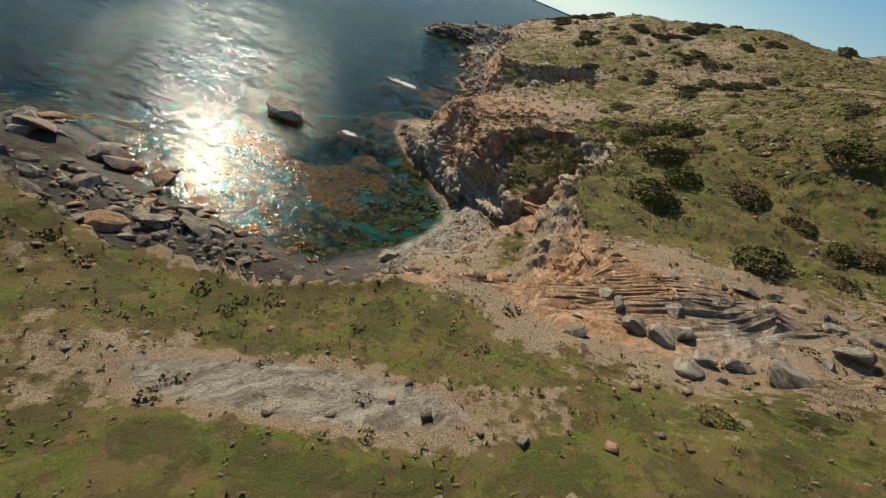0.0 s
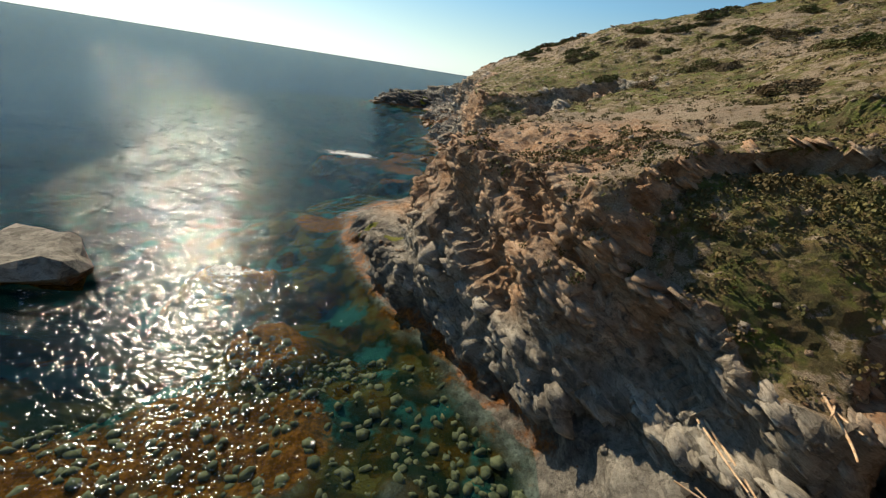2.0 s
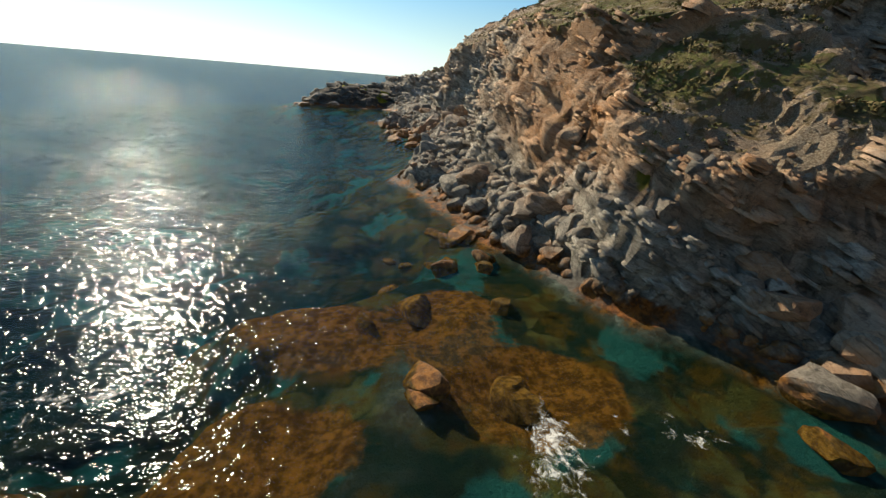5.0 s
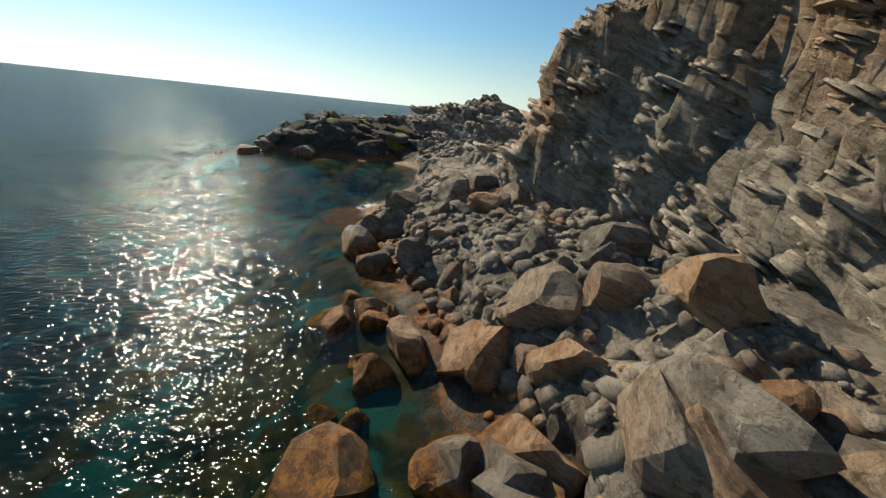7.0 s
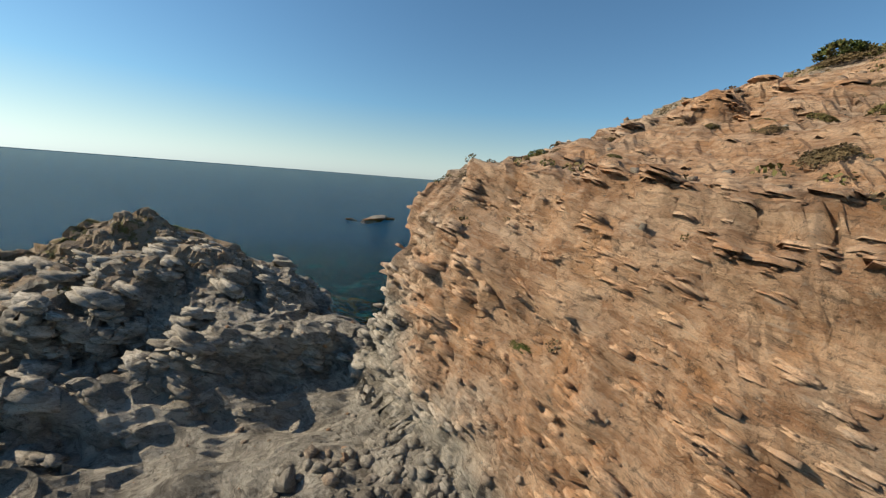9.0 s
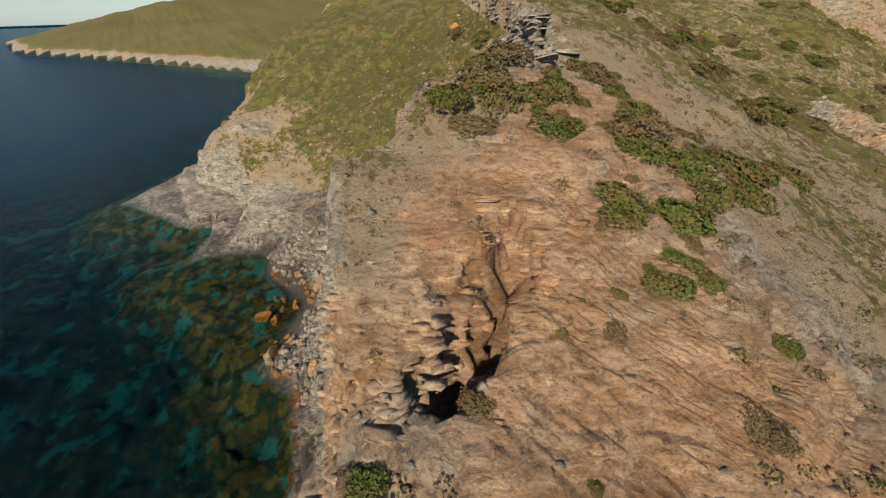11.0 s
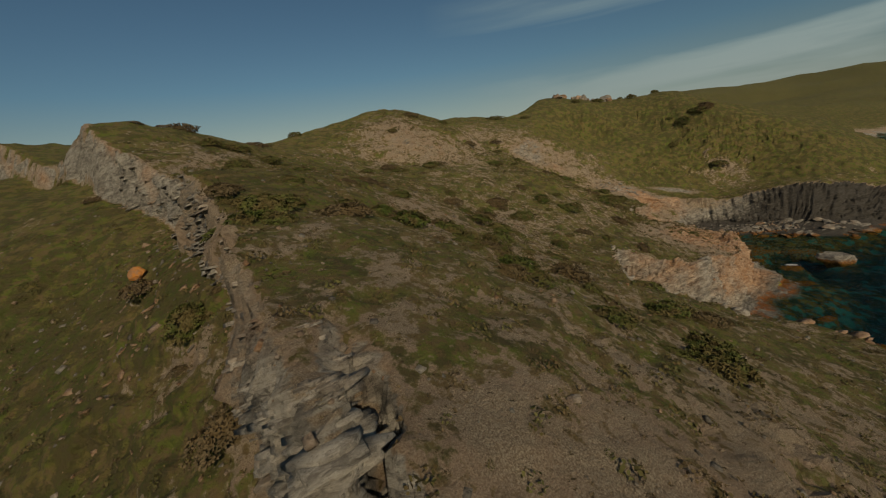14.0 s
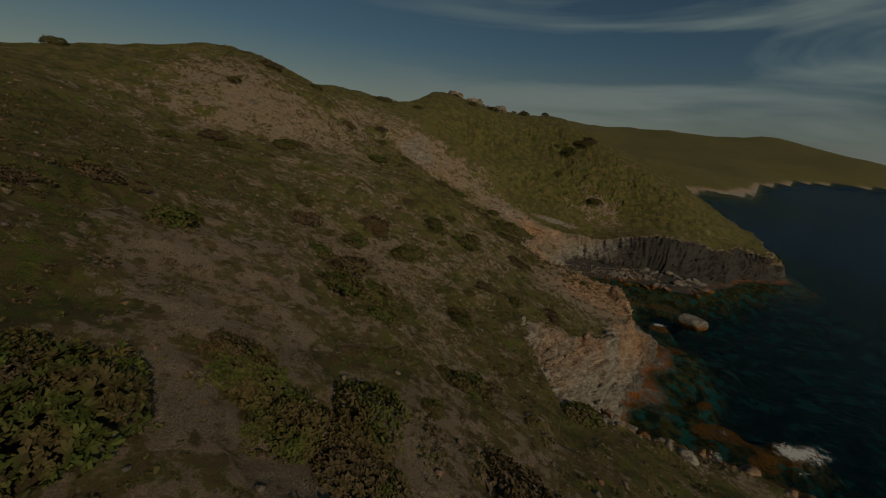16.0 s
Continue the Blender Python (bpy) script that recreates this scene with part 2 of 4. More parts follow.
    # wet stone shines only above the water
    z = m.put("ShaderNodeSeparateXYZ", {0: m.pos}).outputs[2]
    wet = m.math("MAXIMUM", m.ramp(z, 0.1, 0.7, 0.5, 0.92), m.ramp(z, 0.02, -0.06))
    return m.finish(c, wet, n, m.ramp(z, -0.06, 0.04, 0.0, 0.3))


def rock_material(name, pink, dark=1.0):
    m = Nodes(name)
    rnd = m.put("ShaderNodeObjectInfo").outputs["Random"]
    rnd = m.math("FRACT", m.math("ADD", rnd, m.put("ShaderNodeNewGeometry").outputs["Random Per Island"]))
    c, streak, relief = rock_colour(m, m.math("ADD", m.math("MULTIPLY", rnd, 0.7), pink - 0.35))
    c = m.mix(m.ramp(rnd, 0.3, 0.0, 0, 0.45), c, (0.09, 0.07, 0.055))
    c = m.mix(1.0, c, (dark, dark, dark), "MULTIPLY")
    z = m.put("ShaderNodeSeparateXYZ", {0: m.pos}).outputs[2]
    weed = m.mix(m.ramp(m.noise(6, 4, 0.7), 0.4, 0.65), (0.12, 0.05, 0.014), (0.36, 0.15, 0.03))
    low = m.ramp(m.math("ADD", z, m.math("MULTIPLY", m.noise(1.2, 4, 0.7), -1.0)), 0.0, -0.35)
    c = m.mix(low, c, weed)
    n = m.bump(relief, 0.9, 0.16)
    return m.finish(c, m.ramp(z, 0.05, 0.6, 0.5, 0.9), n, m.ramp(z, -0.06, 0.04, 0.0, 0.3))


def leaf_material(name, a, b):
    m = Nodes(name)
    rnd = m.put("ShaderNodeNewGeometry").outputs["Random Per Island"]
    ob = m.put("ShaderNodeObjectInfo").outputs["Random"]
    c = m.mix(rnd, a, b)
    c = m.mix(m.ramp(m.noise(1.1, 3), 0.42, 0.6, 0, 0.7), c, (0.13, 0.085, 0.04))
    c = m.mix(m.math("MULTIPLY", ob, 0.4), c, (0.13, 0.10, 0.04))
    return m.finish(c, 0.75, None, 0.2)


def plain_material(name, a, b, scale=6, rough=0.85):
    m = Nodes(name)
    n = m.noise(scale, 5, 0.65)
    return m.finish(m.mix(m.ramp(n, 0.35, 0.65), a, b), rough, m.bump(n, 0.5, 0.03))


def water_material():
    m = Nodes("sea_water")
    swell = m.noise(0.13, 1, 0.5, m.stretch(1.0, 2.2, 1, (0, 0, 0.35)))
    chop = m.noise(1.0, 2, 0.5, m.stretch(1.0, 1.7, 1, (0, 0, 0.6)), 0.4)
    ripple = m.noise(4.6, 2, 0.5, m.stretch(1.0, 1.5, 1, (0, 0, 0.9)), 0.6)
    gusts = m.ramp(m.noise(0.06, 3, 0.6), 0.35, 0.65, 0.75, 1.25)
    h = m.math("ADD", m.math("MULTIPLY", swell, 1.0), m.math("MULTIPLY", gusts, m.math("ADD", m.math("MULTIPLY", chop, 0.42), m.math("MULTIPLY", ripple, 0.36))))
    n = m.bump(h, 1.0, 0.13)
    gloss = m.put("ShaderNodeBsdfGlossy", {"Color": (0.86, 0.95, 1, 1), "Roughness": 0.11, "Normal": n}, distribution="BECKMANN")
    clear = m.put("ShaderNodeBsdfTransparent", {"Color": (0.80, 0.95, 0.95, 1)})
    fres = m.put("ShaderNodeMath", {0: m.math("MULTIPLY", m.put("ShaderNodeFresnel", {"IOR": 1.33, "Normal": n}).outputs[0], 0.34), 1: 0.24}, operation="MINIMUM")
    sea = m.put("ShaderNodeMixShader", {0: fres.outputs[0], 1: clear.outputs[0], 2: gloss.outputs[0]})
    lace = m.math("ADD", m.math("MULTIPLY", m.math("SUBTRACT", m.noise(1.1, 6, 0.7, None, 1.2), 0.5), 1.9), m.math("MULTIPLY", m.math("SUBTRACT", m.noise(6, 4, 0.7, None, 0.8), 0.5), 1.4))
    f = m.ramp(m.math("ADD", m.attr("foam"), m.math("MULTIPLY", lace, 0.8)), 0.62, 1.0, 0, 0.8)
    white = m.put("ShaderNodeBsdfDiffuse", {"Color": (0.70, 0.72, 0.70, 1), "Normal": n})
    mixed = m.put("ShaderNodeMixShader", {0: f, 1: sea.outputs[0], 2: white.outputs[0]})
    m.t.links.new(mixed.outputs[0], m.out.inputs[0])
    return m.mat


def ledge_material():
    m = Nodes("ledge_schist")
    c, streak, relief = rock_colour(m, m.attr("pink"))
    rnd = m.put("ShaderNodeNewGeometry").outputs["Random Per Island"]
    c = m.mix(m.ramp(rnd, 0.5, 1.0, 0, 0.35), c, (0.10, 0.08, 0.06))
    # the same near-black as the ground, painted cliff shade included
    stain_and_shade = m.ramp(m.math("ADD", m.attr("dark"), m.math("MULTIPLY", m.math("SUBTRACT", m.noise(2.3, 5, 0.65), 0.5), 0.9)), 0.25, 0.8, 0, 0.85)
    return m.finish(m.mix(stain_and_shade, c, (0.035, 0.031, 0.027)), 0.9, m.bump(relief, 0.8, 0.15))


GROUND, WATER, LEDGE = ground_material(), water_material(), ledge_material()
BOULDER, DARK_ROCK = rock_material("boulder_schist", 0.45, 0.75), rock_material("shore_schist", 0.12, 0.8)
LEAF_GREEN = leaf_material("mastic_leaf", (0.035, 0.058, 0.012), (0.105, 0.125, 0.028))
SCRUB = leaf_material("scrub_leaf", (0.050, 0.055, 0.016), (0.14, 0.13, 0.045))
TURF = leaf_material("turf_blades", (0.045, 0.058, 0.014), (0.15, 0.145, 0.04))
LEAF_DRY = leaf_material("dry_scrub", (0.055, 0.042, 0.022), (0.16, 0.115, 0.07))
TWIG = plain_material("twig_bark", (0.09, 0.07, 0.05), (0.22, 0.18, 0.14), 12)
BED_STONE = plain_material("sea_bed_stone", (0.05, 0.048, 0.022), (0.16, 0.13, 0.065), 5)
CANE = plain_material("bleached_cane", (0.42, 0.26, 0.15), (0.62, 0.45, 0.30), 9)
RUST_ROCK = plain_material("orange_lichened_rock", (0.45, 0.17, 0.03), (0.30, 0.16, 0.08), 4)

# ---- the land ----
def fbm(x, y, z, scale, octaves=4, seed=0):
    """Value noise on arrays, about -1 to 1."""
    out, amp, f, norm = 0.0, 1.0, 1.0 / scale, 0.0
    for o in range(octaves):
        out = out + amp * lattice(x * f + 17.3 * o + seed, y * f - 9.1 * o, z * f + 3.7 * o)
        norm += amp
        amp, f = amp * 0.5, f * 2.03
    return out / norm * 1.6


def lattice(x, y, z):
    xi, yi, zi = np.floor(x), np.floor(y), np.floor(z)
    u, v, w = x - xi, y - yi, z - zi
    u, v, w = (a * a * (3 - 2 * a) for a in (u, v, w))
    i, j, k = (a.astype(np.int64) & 255 for a in (xi, yi, zi))

    def corner(a, b, c):
        return VALUES[(PERM[(PERM[(i + a) & 255] + j + b) & 255] + k + c) & 255]

    def line(b, c):
        return corner(0, b, c) * (1 - u) + corner(1, b, c) * u
    return (line(0, 0) * (1 - v) + line(1, 0) * v) * (1 - w) + (line(0, 1) * (1 - v) + line(1, 1) * v) * w


RNG = np.random.RandomState(7)
PERM = RNG.permutation(256)
VALUES = RNG.uniform(-1, 1, 256)


def cells(x, y, z, seed):
    """A value for every cell of an uneven 3D honeycomb, about -1 to 1."""
    xi, yi, zi = (np.floor(a).astype(np.int64) for a in (x, y, z))
    best, val = np.full(x.shape, 1e9), np.zeros(x.shape)
    for i in (-1, 0, 1):
        for j in (-1, 0, 1):
            for k in (-1, 0, 1):
                h = PERM[(PERM[(PERM[(xi + i + 31 * seed) & 255] + yi + j) & 255] + zi + k) & 255]
                d = (x - xi - i - 0.5 - 0.4 * VALUES[h]) ** 2 + (y - yi - j - 0.5 - 0.4 * VALUES[(h + 85) & 255]) ** 2 + (z - zi - k - 0.5 - 0.4 * VALUES[(h + 170) & 255]) ** 2
                near = d < best
                best, val = np.where(near, d, best), np.where(near, VALUES[(h * 7 + 13) & 255], val)
    return val


def smooth(lo, hi, v):
    t = np.clip((v - lo) / (hi - lo), 0, 1)
    return t * t * (3 - 2 * t)


def blob(x, y, cx, cy, r, ry=None, turn=0.0):
    """1 in the middle of an oval, fading out past its edge."""
    c, s = math.cos(radians(turn)), math.sin(radians(turn))
    dx, dy = x - cx, y - cy
    return np.exp(-(((dx * c + dy * s) / r) ** 2 + ((dy * c - dx * s) / (ry or r)) ** 2))


# the shore, from the far south round the cape to the far east
WEST_SHORE = [(-900, -600), (-420, -430), (-230, -250), (-160, -165), (-117, -154), (-70, -118), (-38, -75), (-42, -38), (-56, -12), (-52, 5), (-38, 9), (-28, 15.5), (-24, 18.5), (-17, 16.5), (-10, 15.5), (-5, 16.5),
              (-2, 19), (0.2, 23.5), (-0.4, 26.6), (-3, 28.6), (-5.2, 32), (-6.9, 35), (-9, 37.5), (-10, 41), (-7.6, 43.8), (-4.8, 46.4), (-2.9, 50.5), (-0.6, 53), (0.8, 55.4), (0.6, 57.6), (-1.6, 59.2)]
CAPE_SHORE = [(-3.6, 60), (-5.2, 62.8), (-6.8, 67), (-8.2, 70.5), (-8, 75), (-8.6, 82), (-10, 88), (-12.3, 95), (-10.5, 101), (-10.4, 106), (-13, 109), (-17, 107.8), (-23, 106.5), (-25.8, 110), (-25, 116),
              (-22, 123), (-16, 134), (-9, 143), (0.5, 140), (4, 131), (1.8, 124), (6.4, 117), (13, 114), (19, 113.5), (27, 110.5), (33, 111.5), (36, 117.5)]
EAST_SHORE = [(39, 116), (42, 113.5), (47, 118), (56, 123), (64, 116), (74, 104), (90, 92), (118, 80), (155, 75), (260, 120), (420, 200), (700, 260), (1400, 150), (2600, -300), (2600, -2600), (-2600, -2600)]
SHORE = np.array(WEST_SHORE + CAPE_SHORE + EAST_SHORE, float)


def shore_distance(x, y, line=SHORE):
    """Metres from the shore (or another closed line), above 0 inside."""
    best, inside = np.full(x.shape, 1e12), np.zeros(x.shape, bool)
    for (ax, ay), (bx, by) in zip(line, np.roll(line, -1, 0)):
        ex, ey = bx - ax, by - ay
        t = np.clip(((x - ax) * ex + (y - ay) * ey) / (ex * ex + ey * ey), 0, 1)
        best = np.minimum(best, (x - ax - t * ex) ** 2 + (y - ay - t * ey) ** 2)
        if ay != by:
            inside ^= ((ay > y) != (by > y)) & (x < ax + (y - ay) / (by - ay) * ex)
    return np.where(inside, 1, -1) * np.sqrt(best)


# where yellow-green weed grows on the wet rock: x, y, size
MOSS = [(-14, 111, 0.9), (-14, 113.7, 0.8), (-12, 113.6, 0.7), (-7.8, 41.6, 0.6), (-3.3, 60.3, 0.4), (-6.1, 35.7, 0.5), (-20, 112.3, 1.2), (-18.8, 114.4, 1.1), (-17.4, 115.4, 0.9), (-17, 112.6, 0.8), (-9, 42.5, 0.9), (-2.6, 61.8, 0.4), (-7.6, 37.2, 0.5), (-9.4, 98.2, 0.5)]

# spot heights of the smooth upper land: x, y, height
CAPE_TOPS = [(-4, 102, 8.5), (-2, 97, 7.5), (0.5, 103, 11), (1, 107.5, 11.4), (2.4, 112.5, 11.2), (-0.5, 116, 7.2), (7, 105, 14.2), (12, 102.5, 17.4), (7.3, 100, 15.2), (14.5, 99, 16.8), (13.5, 105.5, 15.4), (5.5, 96.5, 13.4),
             (2, 85, 9), (8, 90, 13.2), (16, 89, 18), (20, 92, 20)]
RIDGE_TOPS = [(26.5, 89, 20), (31, 80, 22.6), (38, 79, 24), (43, 77, 22.4), (62, 77, 28), (62, 68, 29.7), (60, 56, 26.6), (65, 48, 26.2), (60, 37, 28), (52, 28, 30.2), (43, -6, 28.6), (30, -4, 26), (19, -27, 31), (11, -32, 29.6), (-5, -30, 29.8), (80, 60, 27), (75, 20, 26), (96, 14, 25), (80, 40, 26), (64, -8, 29), (48, -26, 27.5)]
WEST_SLOPE = [(24, 80, 19), (11, 74, 12.6), (1.5, 70, 9), (-0.6, 66, 6.4), (0, 62.4, 4.9), (1.9, 64.3, 6.5), (20.6, 71, 15.7), (24, 53, 14.2), (17, 58, 12.2), (11.5, 52, 9.7), (8.4, 48, 9.2), (-0.4, 45, 6.4),
              (-3.6, 40.6, 5.2), (-1.8, 32.6, 5.4), (1.5, 33.7, 7.0), (4.7, 46.5, 6.2), (5.6, 65.5, 7.8), (10, 65.4, 8.4), (7.6, 33, 8.7), (10, 28, 9.7), (13.3, 23.5, 10.6), (9, 21.5, 7.4), (22, 32, 16.7), (31, 44, 18.6), (31, 73, 20.6), (40, 49, 20), (5.7, 31, 6.3)]
SOUTH_SLOPE = [(2.9, 10.9, 6.4), (4.6, 9.8, 8.1), (9.6, 11.9, 9.2), (11, 17, 9.2), (0.7, 5.3, 8.4), (-7, 6, 4.2), (-4.3, 2, 7.4), (-16, 0.5, 7.8), (-25.6, 6, 7.3), (-1, -11, 17.5), (-24, -36, 23), (-34, -26, 19), (-37, -7, 12.5), (-14, -16, 23), (-26, -12, 18.5), (-5, -20, 26), (-43, -2, 7), (14, 0, 16), (-45, -10, 8)]
# the scarp along the crest, from the north cove up to the ridge, and the lower land north-east of it
SCARP = np.array([(9.5, 116), (11.6, 110), (12.8, 107), (13.8, 105.5), (15.6, 102.8), (14.6, 98.6), (16.4, 96), (18.6, 94.3), (21, 92.8), (28, 87.4), (33, 83.5), (45, 77.5), (64, 72), (120, 60), (200, 60), (200, 220), (9.5, 220)], float)
FOOT_OF_SCARP = [(17.6, 102.2, 10.5), (18, 99, 12.2), (20.4, 96, 13.2), (24, 92.6, 15.6), (30.5, 88, 17.6), (36, 84.5, 18.8), (15.6, 107.5, 5), (50, 81, 19.5), (85, 75, 24), (66, 80, 22)]
EAST_SLOPE = [(31.5, 99.6, 4.9), (27, 99, 6), (39.5, 92.6, 10.8), (44, 93, 10.9), (47.5, 102.6, 8.6), (41, 107, 2.8), (37.5, 105.4, 2.4), (59.5, 91, 17.6), (41, 84, 17), (22, 97, 9), (17, 105, 8)]
SPOTS = np.array(CAPE_TOPS + RIDGE_TOPS + WEST_SLOPE + SOUTH_SLOPE + [(80, 70, 27)], float)
LOW_SPOTS = np.array(FOOT_OF_SCARP + EAST_SLOPE, float)


def upper_land(x, y, spots):
    """A smooth surface over the spot heights: a plane laid through the nearest ones at every place."""
    sums = np.zeros((9,) + x.shape)
    for sx, sy, sz in spots:
        dx, dy = sx - x, sy - y
        d2 = dx * dx + dy * dy
        w = np.exp(-d2 / (2 * 5.5 ** 2)) + 4e-4 * np.exp(-d2 / (2 * 40.0 ** 2)) + 1e-9
        for i, v in enumerate((w, w * dx, w * dy, w * dx * dx, w * dx * dy, w * dy * dy, w * sz, w * dx * sz, w * dy * sz)):
            sums[i] += v
    n, a, b, aa, ab, bb, z, za, zb = sums
    aa, bb = aa + 6.0 * n, bb + 6.0 * n
    det = n * (aa * bb - ab * ab) - a * (a * bb - ab * b) + b * (a * ab - aa * b)
    return (z * (aa * bb - ab * ab) - a * (za * bb - ab * zb) + b * (za * ab - aa * zb)) / det


def wall_of_cracks(x, y):
    """Two clefts in the crest: how deep they are."""
    a1 = (x - 15.2) * 0.62 - (y - 98.2) * 0.78
    o1 = (x - 15.2) * 0.78 + (y - 98.2) * 0.62 + 0.5 * fbm(x, y, x * 0, 2.0, 3, 42)
    wall = 1.3 * np.exp(-((o1 + 0.9) / 0.4) ** 2) * smooth(-1, 1.5, a1) * (1 - smooth(6, 9, a1))
    # a second cleft, lower down towards the cove
    a2 = ((x - 7.2) * -0.55 + (y - 105.4) * 0.835)
    o2 = ((x - 7.2) * 0.835 + (y - 105.4) * 0.55) + 0.5 * fbm(x, y, x * 0, 2.0, 3, 41)
    return wall + 3.2 * np.exp(-(o2 / 0.45) ** 2) * smooth(0, 2, a2) * (1 - smooth(5, 7, a2))


def far_hills(x, y):
    r = np.hypot(x - 10, y - 60)
    return (14 + 20 * fbm(x, y, x * 0, 260, 4, 5) + 75 * smooth(500, 1700, r) * (0.7 + 0.5 * fbm(x, y, x * 0, 600, 3, 9))) * smooth(90, 220, r)


def land_height(x, y):
    """Height of the ground, and its distance from the shore."""
    wob = smooth(400, 100, np.hypot(x, y - 60))
    sd = shore_distance(x + 1.0 * wob * fbm(x, y, x * 0, 5, 2, 11), y + 1.0 * wob * fbm(x, y, x * 0, 5, 2, 23))
    r = np.hypot(x - 10, y - 60)
    near = 1 - smooth(85, 150, r)
    cx, cy = np.clip(x, -60, 110), np.clip(y, -50, 140)
    past = shore_distance(x, y, SCARP) + 0.7 * fbm(x, y, x * 0, 4, 3, 40)
    over = smooth(-0.2, 1.0, past)
    top = (upper_land(cx, cy, SPOTS) * (1 - over) + over * np.minimum(upper_land(cx, cy, LOW_SPOTS), 26)) * near + (1 - near) * np.maximum(4, far_hills(x, y) + 6)
    top = top + 0.25 * fbm(x, y, x * 0, 2.5, 4, 2) + 0.5 * fbm(x, y, x * 0, 9, 3, 3) - wall_of_cracks(x, y)
    # how wide the low shelf at the foot is, how high it stands and how steep the cliff behind it
    shelf = 1.2 + 1.0 * blob(x, y, -6, 66, 5, 8) + 1.5 * blob(x, y, -7, 73, 3, 6) + 5.6 * blob(x, y, -8, 88, 7, 10) + 1.4 * blob(x, y, -9, 99, 4, 5) + 22 * blob(x, y, -11, 125.5, 11, 9.5) + 3.5 * blob(x, y, -7, 110, 4, 3) + 9 * blob(x, y, -20, 112, 7, 6) \
        + 3.4 * blob(x, y, 1.2, 21, 2.6, 3.6) + 2.4 * blob(x, y, -4, 81, 4, 6) + 3.2 * blob(x, y, -4, 90, 4, 5) - 0.9 * blob(x, y, -3, 34, 4, 5) + 3.5 * blob(x, y, 4.6, 24.6, 2.5, 2.2) + 6.5 * blob(x, y, 23, 110, 7, 4) + 8 * blob(x, y, 50, 116, 9, 7) + 2.6 * blob(x, y, -7.6, 39.4, 2.6, 3.6) + 6.2 * blob(x, y, 4.6, 58.0, 4.2, 2.5) - 0.9 * blob(x, y, -1.2, 61.6, 1.8, 1.2) + 0.8 * blob(x, y, 2, 27.6, 2.6, 2) + 6.5 * blob(x, y, -18, 14, 9, 5) + 5.5 * blob(x, y, -8, 11, 6, 5) 
    steep = 1.55 + 1.3 * blob(x, y, -2, 66, 8, 9) + 3.2 * blob(x, y, -4, 97, 6, 11) + 1.6 * blob(x, y, 5, 27, 4.5, 4.5) - 0.6 * blob(x, y, 0, 12, 9, 6) - 0.6 * blob(x, y, 4.5, 16, 6, 5) - 0.45 * blob(x, y, -2, 34, 4.5, 4.5) + 1.9 * blob(x, y, 9, 110, 10, 7) + 1.0 * blob(x, y, 38, 106, 8, 4) + 0.8 * blob(x, y, -28, 8, 20, 6) + 1.2 * blob(x, y, -48, -25, 14, 30)
    steep = steep * (1 - 0.85 * smooth(95, 200, r))
    skerry = blob(x, y, -10, 124, 15, 12)
    rough = 0.5 + 1.3 * skerry + 0.3 * blob(x, y, -8, 90, 8, 30)
    low = 0.5 * sd + rough * (0.7 * np.abs(fbm(x, y, x * 0, 4.5, 5, 31)) + 0.3 * fbm(x, y, x * 0, 1.6, 3, 32))
    crest = 3.8 * blob(x, y, -7, 134, 7, 6, 20) + 0.5 * blob(x, y, -20.5, 113, 5, 5) + 1.2 * blob(x, y, -3.5, 127, 4, 3)
    low = np.minimum(low, 1.3 + 0.8 * skerry + 0.6 * fbm(x, y, x * 0, 6, 4, 33)) + crest * (1 + 0.5 * fbm(x, y, x * 0, 5, 5, 34))
    low = low + skerry * (0.75 * cells(x / 2.6, y / 1.9, x * 0, 5) + 0.3 * cells(x / 1.1, y / 0.9, x * 0, 6) + 0.5)
    low = low * smooth(-0.4, 1.4, sd) * (1 - 0.65 * blob(x, y, -14, 14, 13, 5))
    cliff = low + steep * np.maximum(0, sd - shelf + 1.0 * fbm(x, y, x * 0, 6, 2, 36))
    # the wall of the cape over the gully behind the skerry
    foot = np.interp(y, (92, 97, 101, 104, 108, 112, 116, 119), (-5.8, -6.2, -6.0, -4.7, -3.7, -3.0, -2.3, -1.0))
    wall = 1.5 + 0.5 * fbm(x, y, x * 0, 3, 3, 37) + 3.4 * np.maximum(0, x - foot)
    under = smooth(95, 98, y) * (1 - smooth(117, 120, y)) * smooth(-12, -9, x)
    cliff = cliff * (1 - under) + np.minimum(cliff, wall) * under
    # the headland over its low grey shelf, and the slope behind the small cove with its dark notch
    foot = np.interp(y, (29, 33, 37, 40, 43, 46, 49), (-3.5, -4.9, -5.5, -5.1, -4.2, -3.6, -2.6))
    wall = 0.5 + 0.16 * np.maximum(0, x + 10) + 0.4 * fbm(x, y, x * 0, 3, 3, 38) + 2.4 * np.maximum(0, x - foot)
    under = smooth(29, 32, y) * (1 - smooth(46, 49, y)) * smooth(-13, -11, x)
    cliff = cliff * (1 - under) + np.minimum(cliff, wall) * under
    nose = 1 - smooth(2.5, 4.5, x)
    wall = np.maximum(0.7, (2.6 + 0.62 * (y - 59.9) + 0.45 * (x + 0.8)) * nose + (2.4 + 0.95 * (y - 59.9)) * (1 - nose)) + 0.3 * fbm(x, y, x * 0, 3, 3, 39) - 3.6 * blob(x, y, 4.0, 62.4, 1.5, 2.1)
    under = smooth(-4, -2.5, x) * (1 - smooth(10, 14, x)) * smooth(55, 58, y) * (1 - smooth(65, 68, y))
    cliff = cliff * (1 - under) + np.minimum(cliff, wall) * under
    into = (x - 6.3) * 0.5 + (y - 24.8) * 0.866
